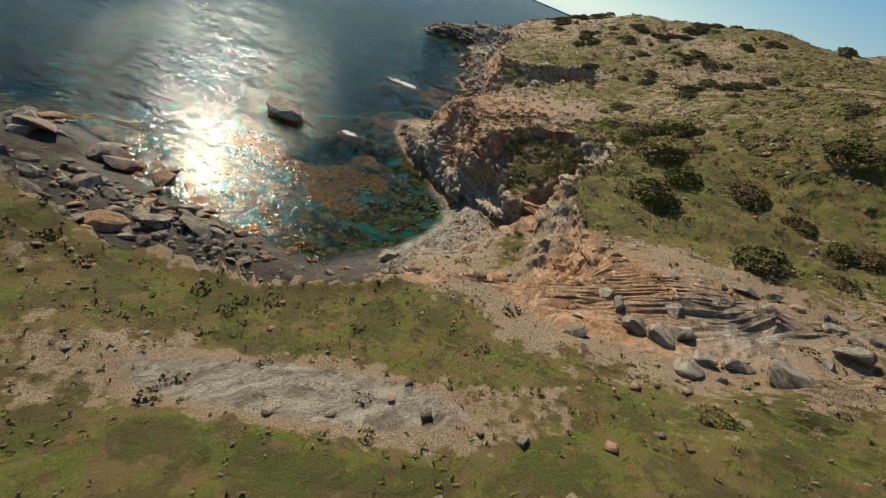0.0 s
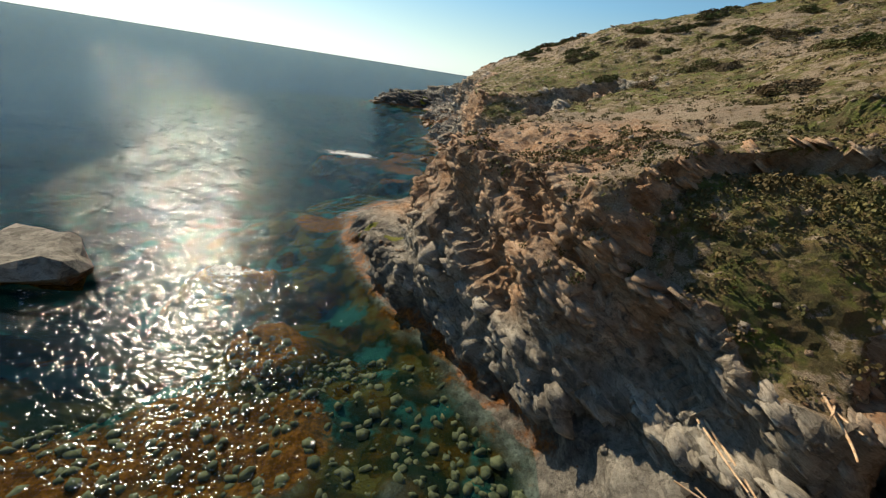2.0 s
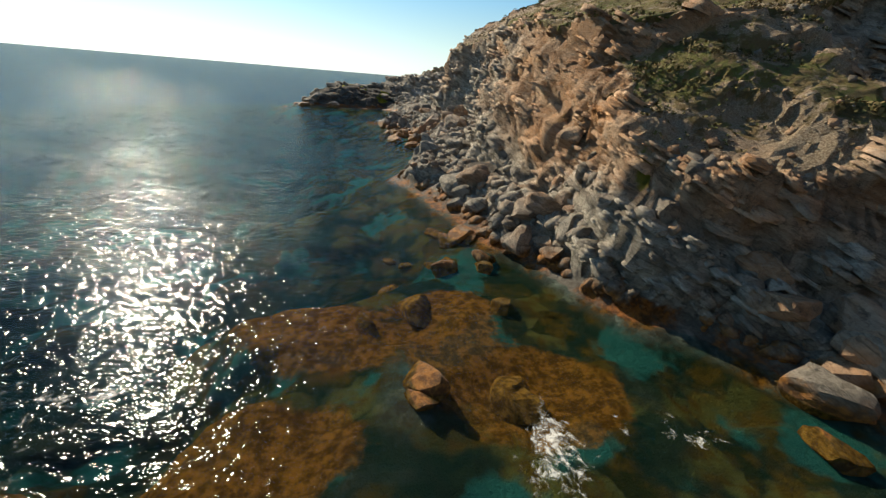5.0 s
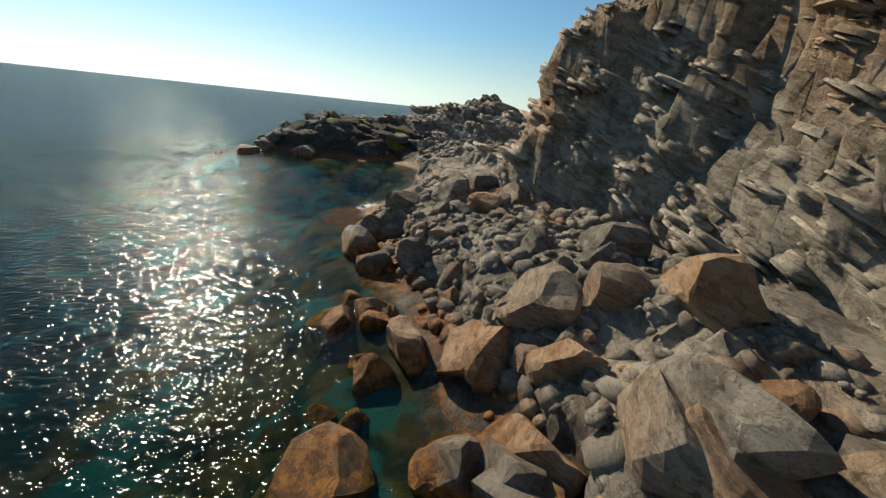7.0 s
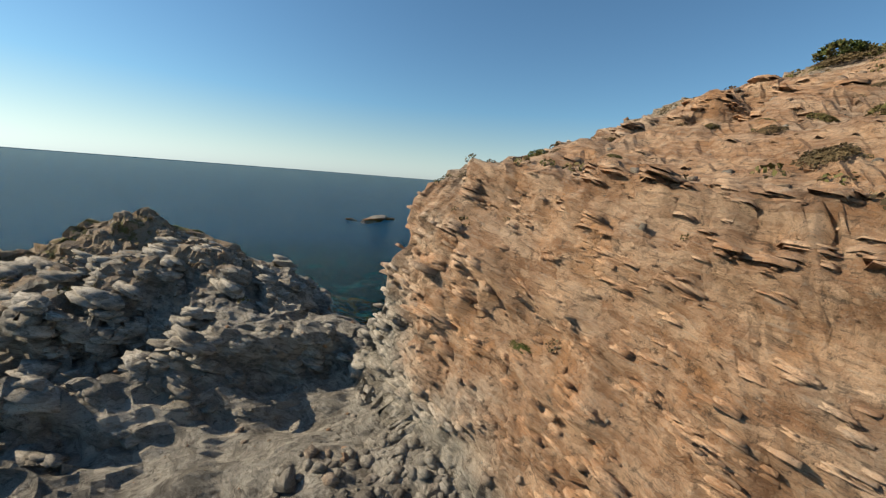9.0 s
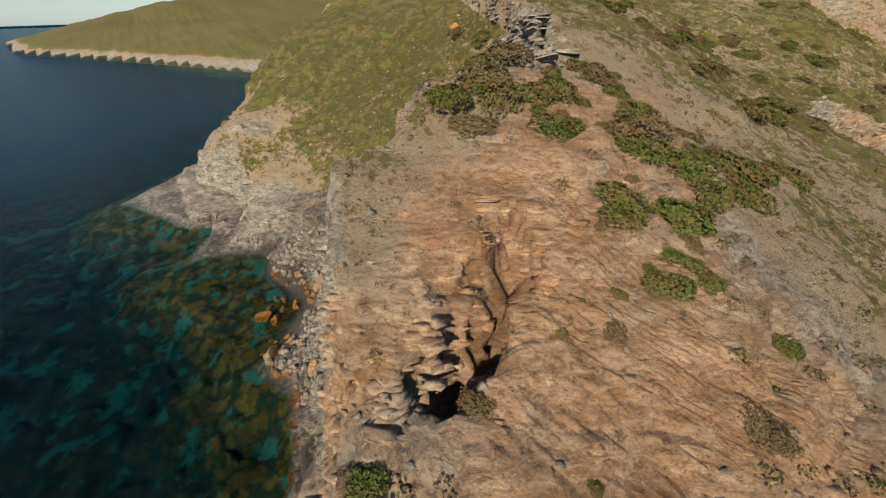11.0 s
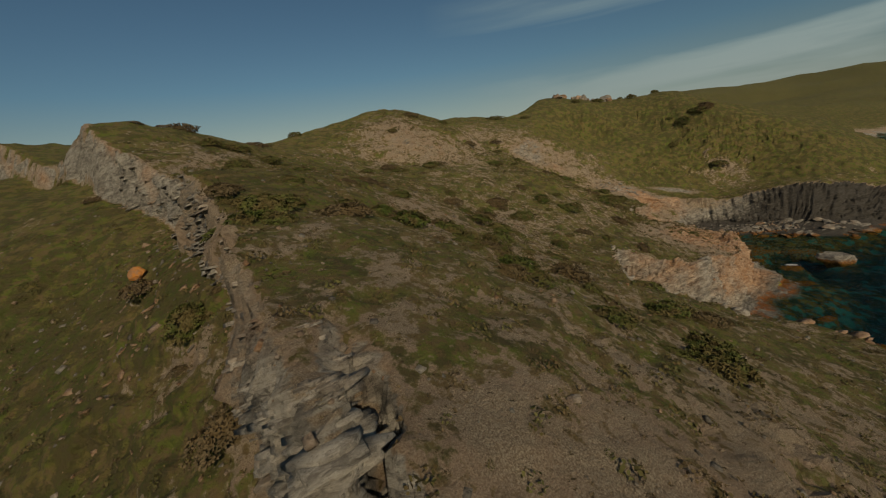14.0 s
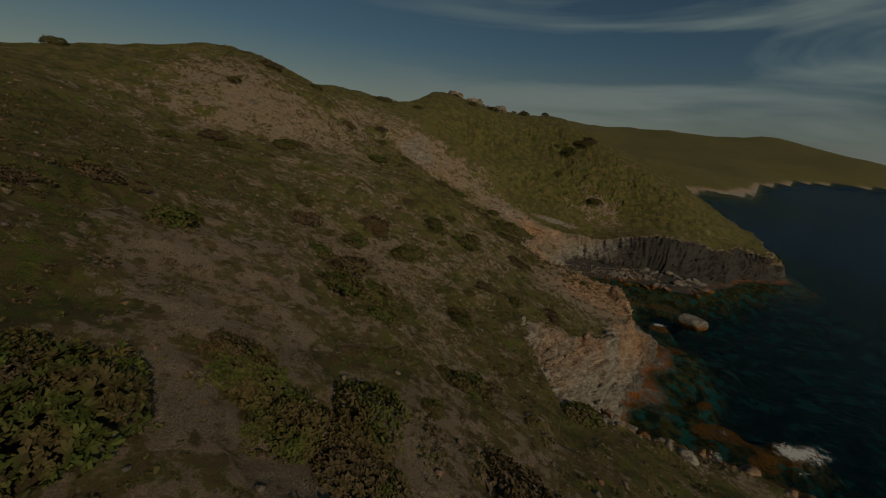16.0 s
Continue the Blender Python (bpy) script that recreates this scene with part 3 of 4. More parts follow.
    roof = 3.4 + 0.62 * np.maximum(0, into) + 0.9 * np.maximum(0, x - 6.8) + 0.3 * fbm(x, y, x * 0, 3, 3, 44)
    under = smooth(0.25, 0.6, blob(x, y, 4.5, 29, 4.5, 4.5))
    cliff = cliff * (1 - under) + np.minimum(cliff, roof) * under
    hollow = smooth(0.30, 0.62, blob(x, y, 5.9, 26.0, 2.6, 1.5, 50))
    cliff = cliff * (1 - hollow) + 0.7 * hollow
    land = np.where(sd > 0, np.minimum(np.maximum(top, 0.4), cliff), 0)
    # the sea bed with its reefs
    deep = np.minimum(-0.30 * sd, 2.4) + 0.075 * np.maximum(0, -sd - 14)
    deep = np.minimum(deep, 9 - 6.5 * smooth(250, 600, r)) + (0.45 * fbm(x, y, x * 0, 3.2, 4, 51) + 0.22 * cells(x / 1.5, y / 1.3, x * 0, 8)) * smooth(0, 3, -sd) * (1 - smooth(60, 110, r))
    reef = 1.9 * blob(x, y, -13.6, 55, 3.8, 1.7, 8) + 1.7 * blob(x, y, -7.6, 53.6, 2.4, 1.2) + 1.2 * blob(x, y, -8.8, 49.8, 1.6, 0.7, 30) + 1.7 * blob(x, y, -16, 25.6, 4, 1.6, -8) \
        + 1.6 * blob(x, y, -9.4, 26, 2.2, 1.6, 40) + 1.5 * blob(x, y, -8.4, 22.6, 2.6, 1.6) + 1.4 * blob(x, y, -11.8, 33.2, 1.9, 1.3) + 1.4 * blob(x, y, -8.7, 29.8, 1.4, 1.2) + 1.3 * blob(x, y, -6.6, 26.6, 1.0, 1.4) \
        + 1.7 * blob(x, y, -5.6, 58.2, 1.7, 1.2) + 1.3 * blob(x, y, -6.8, 60.6, 1.2, 1.0) + 1.2 * blob(x, y, -9.6, 59.6, 2.4, 1.4) + 1.1 * blob(x, y, -9.4, 57, 1.4, 0.8) + 1.4 * blob(x, y, -10.4, 39.4, 2, 1.2) + 1.2 * blob(x, y, -19.5, 29, 2, 1.2) \
        + 1.3 * blob(x, y, -12.6, 94.6, 1.3, 2.2) + 1.5 * blob(x, y, 29, 117, 3.5, 2)
    shallow = 2.3 * blob(x, y, -9, 21, 10, 6) + 1.5 * blob(x, y, -4, 56.5, 5, 5) + 0.8 * blob(x, y, -10, 101, 3, 6) + 0.9 * blob(x, y, 31, 111, 6, 4)
    top_of_reef = -0.26 + 0.2 * fbm(x, y, x * 0, 1.3, 4, 53)
    bed = np.where(reef + shallow > 0.05, np.minimum(-deep + 1.35 * reef * (1 + 0.35 * fbm(x, y, x * 0, 2, 4, 52)) + shallow, np.maximum(top_of_reef, -deep)), -deep)
    return np.where(sd > 0, land, np.minimum(bed, -0.06) * smooth(0, -0.6, sd)), sd, reef


def spaced(lo, core_lo, core_hi, hi, step, grow=1.16):
    mid = list(np.arange(core_lo, core_hi, step))
    for end, sign in ((lo, -1), (hi, 1)):
        v, s, out = (mid[0] if sign < 0 else mid[-1]), step, []
        while (v - end) * sign < 0:
            s = min(s * grow, 300)
            v += sign * s
            out.append(v)
        mid = out[::-1] + mid if sign < 0 else mid + out
    return np.array(mid)


def build_ground():
    xs, ys = spaced(-4800, -46, 47, 4800, 0.23, 1.06), spaced(-4800, -5, 137, 4800, 0.21, 1.06)
    # closer rows where the cliffs face south
    between = [(a + b) / 2 for a, b in zip(ys, ys[1:]) if 23 < a < 37 or 56 < a < 66]
    ys = np.sort(np.concatenate([ys, between]))
    x, y = np.meshgrid(xs, ys)
    z = land_height(x.ravel(), y.ravel())[0]
    # crowd the columns together where the ground is steep
    gy, gx = np.gradient(z.reshape(x.shape), ys, xs)
    w = 1 + 1.9 * np.minimum(np.hypot(gx, gy), 3.5) * ((x > -46) & (x < 54) & (y > 0) & (y < 134))
    for axis, k in ((0, 9), (1, 5), (0, 9)):
        w = sum(np.roll(w, o, axis) for o in range(-k, k + 1)) / (2 * k + 1)
    step = np.concatenate([np.zeros((len(ys), 1)), np.diff(xs)[None] * (w[:, 1:] + w[:, :-1]) / 2], 1)
    run = np.cumsum(step, 1)
    lo, hi = np.searchsorted(xs, -48), np.searchsorted(xs, 60)
    for i in range(len(ys)):
        even = np.linspace(run[i, lo], run[i, hi], hi - lo + 1)
        x[i, lo:hi + 1] = np.interp(even, run[i, lo:hi + 1], xs[lo:hi + 1])
    x, y = x.ravel(), y.ravel()
    z, sd, reef = land_height(x, y)
    shape = (len(ys), len(xs))
    zg, xg = z.reshape(shape), x.reshape(shape)
    dx = np.gradient(xg, axis=1)
    gx = np.gradient(zg, axis=1) / dx
    gy = np.gradient(zg, ys, axis=0) - gx * np.gradient(xg, ys, axis=0)
    slope = np.hypot(gx, gy).ravel()
    normal = np.stack([-gx.ravel(), -gy.ravel(), np.ones_like(z)], 1) / np.sqrt(1 + slope ** 2)[:, None]
    # ledges: steep faces step in and out along tilted beds, flat ground gets small lumps
    face = smooth(0.5, 1.5, slope) * (z > 0.1)
    near = smooth(160, 90, np.hypot(x - 10, y - 60))
    rock = smooth(0.35, 1.1, slope) * (z > 0.05) * near + blob(x, y, -9, 123, 13, 10) * (z > 0.1)
    rock = np.clip(rock + 0.9 * (blob(x, y, -1, 38, 6, 7) + 0.8 * blob(x, y, 2, 106, 7, 7) + 0.6 * blob(x, y, 7, 11.5, 5, 3)) * (z > 0.4), 0, 1)
    push = np.zeros_like(z)
    k = np.where(rock > 0.02)[0]
    # broken blocks, flat along the tilted beds
    px, py, pz = x[k], y[k], z[k]
    px, py, pz = px + 0.5 * fbm(px, py, pz, 3, 2, 81), py + 0.5 * fbm(px, py, pz, 3, 2, 82), pz + 0.35 * fbm(px, py, pz, 4, 2, 83)
    b = 0.33 * px - 0.21 * py + 0.92 * pz
    u, v = 0.94 * px + 0.1 * py - 0.33 * pz, 0.97 * py + 0.21 * pz
    blocks = 0.55 * cells(u / 2.6, v / 2.6, b / 1.2, 1) + 0.34 * cells(u / 1.1, v / 1.1, b / 0.45, 2) + 0.2 * cells(u / 0.6, v / 0.6, b / 0.25, 3)
    low_rock = blob(px, py, -10, 126, 13, 10) * (pz < 6)
    bend = 0.5 * fbm(px, py, pz, 5, 3, 84)
    thick, thin = (VALUES[PERM[np.floor((b + bend) / w).astype(np.int64) & 255]] for w in (0.62, 0.27))
    push[k] = rock[k] * ((0.26 * thick + 0.15 * thin) * (0.25 + 0.75 * face[k]) + 0.46 * blocks * (1 + 0.4 * low_rock) + 0.5 * fbm(px, py, pz, 4.0, 4, 62))
    push += (1 - rock) * near * (0.10 * fbm(x, y, z, 0.9, 3, 63)) * (z > 0.2)
    # worn edges
    grid = push.reshape(shape)
    for axis in (1, 0):
        grid = 0.84 * grid + 0.08 * (np.roll(grid, 1, axis) + np.roll(grid, -1, axis))
    push = grid.ravel()
    x, y, z = x + push * normal[:, 0], y + push * normal[:, 1], z + push * normal[:, 2]
    nx = len(xs)
    i = (np.arange(len(ys) - 1)[:, None] * nx + np.arange(nx - 1)).ravel()
    quads = np.stack([i, i + 1, i + nx + 1, i + nx], 1)
    me = bpy.data.meshes.new("ground")
    me.vertices.add(len(x)), me.loops.add(quads.size), me.polygons.add(len(quads))
    me.vertices.foreach_set("co", np.stack([x, y, z], 1).ravel())
    me.loops.foreach_set("vertex_index", quads.ravel())
    me.polygons.foreach_set("loop_start", np.arange(len(quads)) * 4)
    me.update(calc_edges=True)
    out = smooth(50, 90, np.hypot(x - 10, y - 60))
    flat = smooth(1.35 + out, 0.7 + 0.6 * out, slope)
    veg = flat * smooth(1.5, 4.0, z + 1.5 * fbm(x, y, x * 0, 6, 3, 71)) * (0.6 + 0.32 * fbm(x, y, x * 0, 12, 3, 72))
    veg = veg + 0.04 * smooth(14, 24, z) * flat + 0.5 * blob(x, y, 41, 92, 17, 9) * smooth(4, 8, z) + 0.35 * blob(x, y, -4, 6, 8, 5) + 0.25 * blob(x, y, 3, 3, 9, 3)
    veg = veg * smooth(2.2, 4.5, z) * (1 - smooth(0.15, 0.5, blob(x, y, -10, 126, 15, 11)))
    veg = veg - 0.4 * blob(x, y, 10, 98, 8, 9) - 0.5 * blob(x, y, 2, 109, 6, 6) - 0.35 * blob(x, y, 3, 42, 6, 6) - 1.0 * blob(x, y, 7, 11.5, 6, 4) + 0.3 * blob(x, y, 4, 33, 6, 5) - 1.7 * blob(x, y, -1.5, 4.6, 4.6, 1.2, 8)
    lower = shore_distance(x, y, SCARP)
    veg = veg + 0.30 * smooth(0.8, 3, lower) * smooth(7, 11, z) * (x < 70) - 0.7 * smooth(0.2, 1.5, lower) * smooth(10, 6, z + 1.5 * fbm(x, y, x * 0, 5, 3, 77)) * (x < 33) - 1.1 * blob(x, y, 1.5, 105, 7, 7) - 0.9 * blob(x, y, -2, 36, 6, 6) - 0.45 * smooth(0.1, 0.5, fbm(x, y, z, 5, 4, 78)) * smooth(0.5, 2, lower) * (x < 70)
    veg = veg + 0.55 * blob(x, y, 9.5, 20.5, 4, 3.5) * smooth(3, 5, z)
    veg = veg + 0.16 * blob(x, y, 14, 38, 14, 22) * flat * smooth(4, 6, z)
    veg = veg + 0.55 * out * flat * smooth(2, 5, z)
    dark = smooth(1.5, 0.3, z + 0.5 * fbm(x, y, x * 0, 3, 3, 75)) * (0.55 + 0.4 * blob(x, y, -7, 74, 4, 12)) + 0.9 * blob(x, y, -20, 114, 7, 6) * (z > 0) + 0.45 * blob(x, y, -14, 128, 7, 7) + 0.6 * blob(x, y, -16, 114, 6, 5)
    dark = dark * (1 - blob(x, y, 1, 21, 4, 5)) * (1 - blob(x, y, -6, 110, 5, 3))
    # dark grey rock, and shade painted on the south-west cliffs that face away
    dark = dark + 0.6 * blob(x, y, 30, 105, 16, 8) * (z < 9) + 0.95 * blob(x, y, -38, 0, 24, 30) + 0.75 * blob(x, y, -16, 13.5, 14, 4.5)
    # shade of the north-east scarp face, painted as a dark band
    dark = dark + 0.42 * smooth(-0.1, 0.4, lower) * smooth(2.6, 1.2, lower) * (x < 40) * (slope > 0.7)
    lichen = 0.45 * blob(x, y, 10, 105, 5, 4) + 0.25 * blob(x, y, 2, 110, 6, 5) + 0.2 * smooth(0.6, -0.2, np.abs(lower + 1.0)) * (x < 30)
    moss = 0
    for mx, my, mr in MOSS:
        moss = moss + blob(x, y, mx, my, mr, 0.6 * mr, 30) * (z > 0.1)
    pink = 0.4 * blob(x, y, 8, 20, 5, 4) + 0.35 + 0.25 * fbm(x, y, z, 9, 3, 73) + 0.9 * blob(x, y, 0, 40, 8, 8) + 0.1 * blob(x, y, -3, 90, 6, 16) + 0.55 * blob(x, y, 6.5, 11, 7, 5) + 0.6 * blob(x, y, 2, 107, 8, 8) + 0.3 * blob(x, y, 10, 101, 7) \
        + 0.3 * blob(x, y, -2, 66, 5, 5) - 0.6 * blob(x, y, -9, 124, 14, 11) - 0.35 * smooth(3, 1, z) - 0.35 * blob(x, y, 33, 104, 16, 9) - 0.3 * blob(x, y, -20, 10, 20, 9) - 0.5 * smooth(0.2, 1.0, lower) * (x < 70)
    algae = (0.75 * smooth(0.35, 1.0, reef) * smooth(-1.1, -0.2, z) + 0.5 * smooth(0.5, 0.1, np.abs(z - 0.15)) * (sd > -1.5)) * (1 - 0.85 * blob(x, y, -16, 15, 14, 5)) * (y < 140) * (1 - 0.9 * blob(x, y, 1, 21, 4, 5)) * (1 - 0.55 * smooth(12, 24, x))
    sand = 1.3 * blob(x, y, 1.0, 21.5, 2.2, 4.2) * (z < 2.0) * (z > -0.5) + 0.8 * blob(x, y, 24, 107, 6, 3) * (z < 2.5) * (z > 0) + 1.2 * blob(x, y, 4.8, 58.6, 2.6, 1.6) * (z < 3)
    # depth is raised far out, so the distant bed takes the painted deep-water blue
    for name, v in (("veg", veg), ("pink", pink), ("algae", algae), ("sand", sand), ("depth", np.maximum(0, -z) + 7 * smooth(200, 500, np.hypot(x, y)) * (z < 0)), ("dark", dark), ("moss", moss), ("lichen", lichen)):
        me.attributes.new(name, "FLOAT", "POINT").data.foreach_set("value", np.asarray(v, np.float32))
    me.materials.append(GROUND)
    me.polygons.foreach_set("use_smooth", (rock[i] < 0.35) | (slope[i] > 2.6))
    return tagged(new("ground", me), "rocky schist cape with thin turf, pink scree and a stony sea bed", "ground", kind="structure"), nx


ground, ROW = build_ground()


def build_water():
    """The sea: fine near the cape, where foam lies on the reefs, and out to the horizon."""
    xs, ys = spaced(-2400, -32, 46, 2400, 0.3, 1.5), spaced(-2400, 8, 142, 2400, 0.3, 1.5)
    x, y = (a.ravel() for a in np.meshgrid(xs, ys))
    z, sd, reef = land_height(x, y)
    foam = 0.95 * blob(x, y, -14.2, 55.3, 3.4, 1.7, 8) + 0.55 * blob(x, y, -8, 53.9, 2.2, 0.8) + 0.8 * blob(x, y, -5.7, 56.9, 0.6, 1.3) + 0.75 * blob(x, y, -11.8, 33.0, 1.9, 0.9, 20) \
        + 0.6 * blob(x, y, -3.6, 57.3, 1.2, 0.5) + 0.6 * blob(x, y, -12.7, 95.8, 0.9, 1.6) + 0.6 * blob(x, y, -26.5, 117, 2.5, 2) + 0.55 * blob(x, y, -8, 65, 1, 1.5) + 0.5 * blob(x, y, -13, 57.8, 2, 0.8) + 0.5 * blob(x, y, -16, 30, 3, 2) \
        + 0.5 * blob(x, y, 28, 119, 1.5, 1) + 0.45 * blob(x, y, -10.5, 39.5, 2, 1.5)
    foam = foam + 0.30 * smooth(-0.35, -0.02, z) * (x < 5) * (y > 26)
    nx = len(xs)
    i = (np.arange(len(ys) - 1)[:, None] * nx + np.arange(nx - 1)).ravel()
    quads = np.stack([i, i + 1, i + nx + 1, i + nx], 1)
    quads = quads[(z[quads] < 0.6).any(1)]
    me = bpy.data.meshes.new("water")
    me.vertices.add(len(x)), me.loops.add(quads.size), me.polygons.add(len(quads))
    me.vertices.foreach_set("co", np.stack([x, y, x * 0], 1).ravel())
    me.loops.foreach_set("vertex_index", quads.ravel())
    me.polygons.foreach_set("loop_start", np.arange(len(quads)) * 4)
    me.update(calc_edges=True)
    me.attributes.new("foam", "FLOAT", "POINT").data.foreach_set("value", np.asarray(foam, np.float32))
    me.materials.append(WATER)
    return tagged(new("water", me), "clear green to deep blue sea with small glittering waves and foam on the reefs", "sea", kind="structure")


water = build_water()

# ---- rocks, scrub and driftwood ----
from mathutils.bvhtree import BVHTree

bpy.context.view_layer.update()


TREE = BVHTree.FromObject(ground, bpy.context.evaluated_depsgraph_get())


def drop(x, y):
    """The ground below (x, y): place and normal."""
    place, normal, _, _ = TREE.ray_cast((x, y, 200), (0, 0, -1))
    return (place, normal) if place else (Vector((x, y, 0)), Vector((0, 0, 1)))


def part(name, bm, material, parent=None, label=""):
    mesh = bpy.data.meshes.new(name)
    bm.to_mesh(mesh)
    bm.free()
    mesh.materials.append(material)
    ob = new(name, mesh)
    ob.parent = parent
    return tagged(ob, label) if label else ob


def angular_rock(seed, size=(1, 1, 0.7), cuts=11, lump=0.10, fineness=3):
    """A broken block: a ball cut flat from many sides and roughened."""
    rnd = random.Random(seed)
    bm = bmesh.new()
    bmesh.ops.create_icosphere(bm, subdivisions=fineness, radius=1)
    for _ in range(cuts):
        n = Vector((rnd.gauss(0, 1), rnd.gauss(0, 1), rnd.gauss(0, 1))).normalized()
        d = rnd.uniform(0.45, 0.8)
        for v in bm.verts:
            over = v.co.dot(n) - d
            if over > 0:
                v.co -= n * over
    for v in bm.verts:
        p = v.co * 1.7 + Vector((seed, 0, 0))
        v.co *= 1 + lump * noise.noise(p) + 0.5 * lump * noise.noise(p * 3.1)
        v.co = Vector((v.co.x * size[0], v.co.y * size[1], v.co.z * size[2])) * 0.72
    return bm


def rock_meshes(kind, seeds, size, material, fineness=3):
    out = []
    for s in seeds:
        bm = angular_rock(s, size, fineness=fineness)
        mesh = bpy.data.meshes.new(kind)
        bm.to_mesh(mesh)
        bm.free()
        mesh.materials.append(material)
        out.append(mesh)
    return out


ROUND = rock_meshes("boulder", range(1, 9), (1.15, 0.9, 0.8), BOULDER)
SLAB = rock_meshes("flat_rock", range(11, 17), (1.4, 0.9, 0.42), DARK_ROCK, 2)
DARK = rock_meshes("rock", range(21, 28), (1.2, 1.0, 0.75), DARK_ROCK)


def strew(count, seed, meshes, name, label, group, cx, cy, rx, ry, smin, smax, turn=0.0, zmax=3.0, zmin=-0.7, flat=0.35):
    """Rocks lying about in an oval, small ones the most."""
    rnd = random.Random(seed)
    c, s = math.cos(radians(turn)), math.sin(radians(turn))
    made = 0
    for _ in range(count * 12):
        if made == count:
            break
        a, r = rnd.uniform(0, 2 * math.pi), math.sqrt(rnd.random())
        u, v = rx * r * math.cos(a), ry * r * math.sin(a)
        x, y = cx + u * c - v * s, cy + u * s + v * c
        p, n = drop(x, y)
        if not zmin < p.z < zmax or n.z < flat:
            continue
        size = smin + (smax - smin) * rnd.random() ** 2.2
        ob = new(name, rnd.choice(meshes))
        turn_to = Vector((0, 0, 1)).rotation_difference((n + Vector((0, 0, 0.6))).normalized()).to_matrix().to_4x4()
        ob.matrix_world = Matrix.Translation(p + Vector((0, 0, size * 0.12))) @ turn_to @ pose(0, 0, 0, rnd.uniform(-25, 25), rnd.uniform(-25, 25), rnd.uniform(0, 360)) @ Matrix.Scale(size, 4)
        tagged(ob, label, "rock", group)
        made += 1


strew(46, 1, ROUND, "boulder", "angular brown boulder lying at the foot of the cliff", "boulders below the cliffs", -2.6, 60.5, 2.6, 5, 0.22, 0.85, 20, 3, 0.15)
strew(60, 21, ROUND, "boulder", "angular brown boulder heaped on the beach of the small cove", "boulders in the small cove", 2.2, 57.2, 3.6, 2.6, 0.25, 0.95, 0, 3, -0.5)
strew(60, 22, ROUND, "stone", "pale cobble on the upper beach of the small cove", "cobbles of the small cove", 5.2, 59.0, 2.6, 1.7, 0.08, 0.28, 0, 4, 0.2)
strew(50, 2, DARK, "boulder", "dark wet boulder at the edge of the sea", "boulders below the cliffs", -6.6, 73, 2.2, 10, 0.25, 1.1, 0, 3, 0.1)
strew(115, 3, ROUND, "boulder", "angular reddish brown boulder on the rocky shelf", "boulders below the cliffs", -8.2, 88, 3.2, 8.5, 0.35, 1.35, 10)
strew(26, 4, ROUND, "boulder", "small rounded boulder filling the gully behind the skerry", "boulders in the gully", -6, 110, 5, 3.5, 0.18, 0.6)
strew(60, 5, ROUND, "boulder", "reddish broken boulder heaped in the cove", "boulders in the north cove", 22, 110, 8, 4, 0.3, 0.95, 0, 4.5)
strew(90, 6, SLAB, "flat_rock", "grey tilted sheet of schist on the stony shore", "flat rocks of the south shore", -20, 15, 9, 4, 0.35, 1.4, -10)
strew(130, 7, SLAB, "flat_rock", "flat grey stone on the shallow shore", "flat rocks of the south shore", -10, 14, 8, 3.4, 0.18, 0.6, 0)
strew(60, 8, ROUND, "stone", "grey cobble on the small pebble beach", "cobbles of the beach", 1.8, 23.0, 2.2, 3.0, 0.10, 0.3, 0, 2)
strew(22, 9, DARK, "rock", "dark weed-grown rock just above the sea", "rocks off the headland", -6.5, 63, 2.6, 7, 0.3, 0.8, 0, 0.6, -1.6, 0.1)
strew(24, 10, DARK, "rock", "dark rock off the skerry washed by the sea", "rocks off the headland", -23, 111, 4, 7, 0.5, 1.4, 0, 3)

strew(16, 11, ROUND, "outcrop", "weathered brown rock outcrop on the far hilltop", "outcrop on the hill", 17, -31, 9, 5, 1.4, 3.2, 0, 60, 5)

strew(40, 12, DARK, "ledge_rock", "dark broken rock on the pink scree slope", "rocks on the scree", 8.5, 10.5, 5.5, 2.6, 0.2, 0.75, 25, 20, 4)


def skerry(x, y, size, seed, label, scale=(1.0, 1.0, 0.8), z=-0.2):
    ob = part("sea_rock", angular_rock(seed, scale, 9, 0.22), DARK_ROCK)
    ob.matrix_world = pose(x, y, z, 4, -6, 40 * seed) @ Matrix.Scale(size, 4)
    return tagged(ob, label, "rock")


skerry(-17.6, 31.2, 2.5, 31, "dark flat-topped rock standing in shallow water", (1.1, 0.9, 0.8), 0.2)
skerry(-2.6, 18.0, 1.0, 32, "low dark rock on the pebble beach", (1.6, 0.9, 0.7), 0.5)
skerry(-1.4, 17.2, 0.5, 33, "small dark rock on the pebble beach", (1, 0.9, 0.8), 0.6)
lichened = skerry(41, 84, 0.8, 34, "boulder covered with orange lichen on a green slope")
lichened.data.materials[0] = RUST_ROCK
lichened.location.z = drop(41, 84)[0].z + 0.3
skerry(-22, 181, 1.3, 35, "small far rock in the open sea", (1.5, 0.8, 0.6), -0.1)
for dx, dy, s in ((0, 0, 3.2), (5, 1, 2.2), (-4.5, 1.5, 1.6)):
    skerry(42 + dx, 173 + dy, s, 36 + dx, "low far reef in the open sea", (1.8, 0.9, 0.32), -0.1)


def overhang(x, y, z, size, seed, turn, label, scale):
    """A heavy ledge that juts out of the cliff."""
    ob = part("overhang", angular_rock(seed, scale, 12, 0.22, 4), BOULDER)
    ob.matrix_world = pose(x, y, z, -10, 14, turn) @ Matrix.Scale(size, 4)
    return tagged(ob, label, "rock")


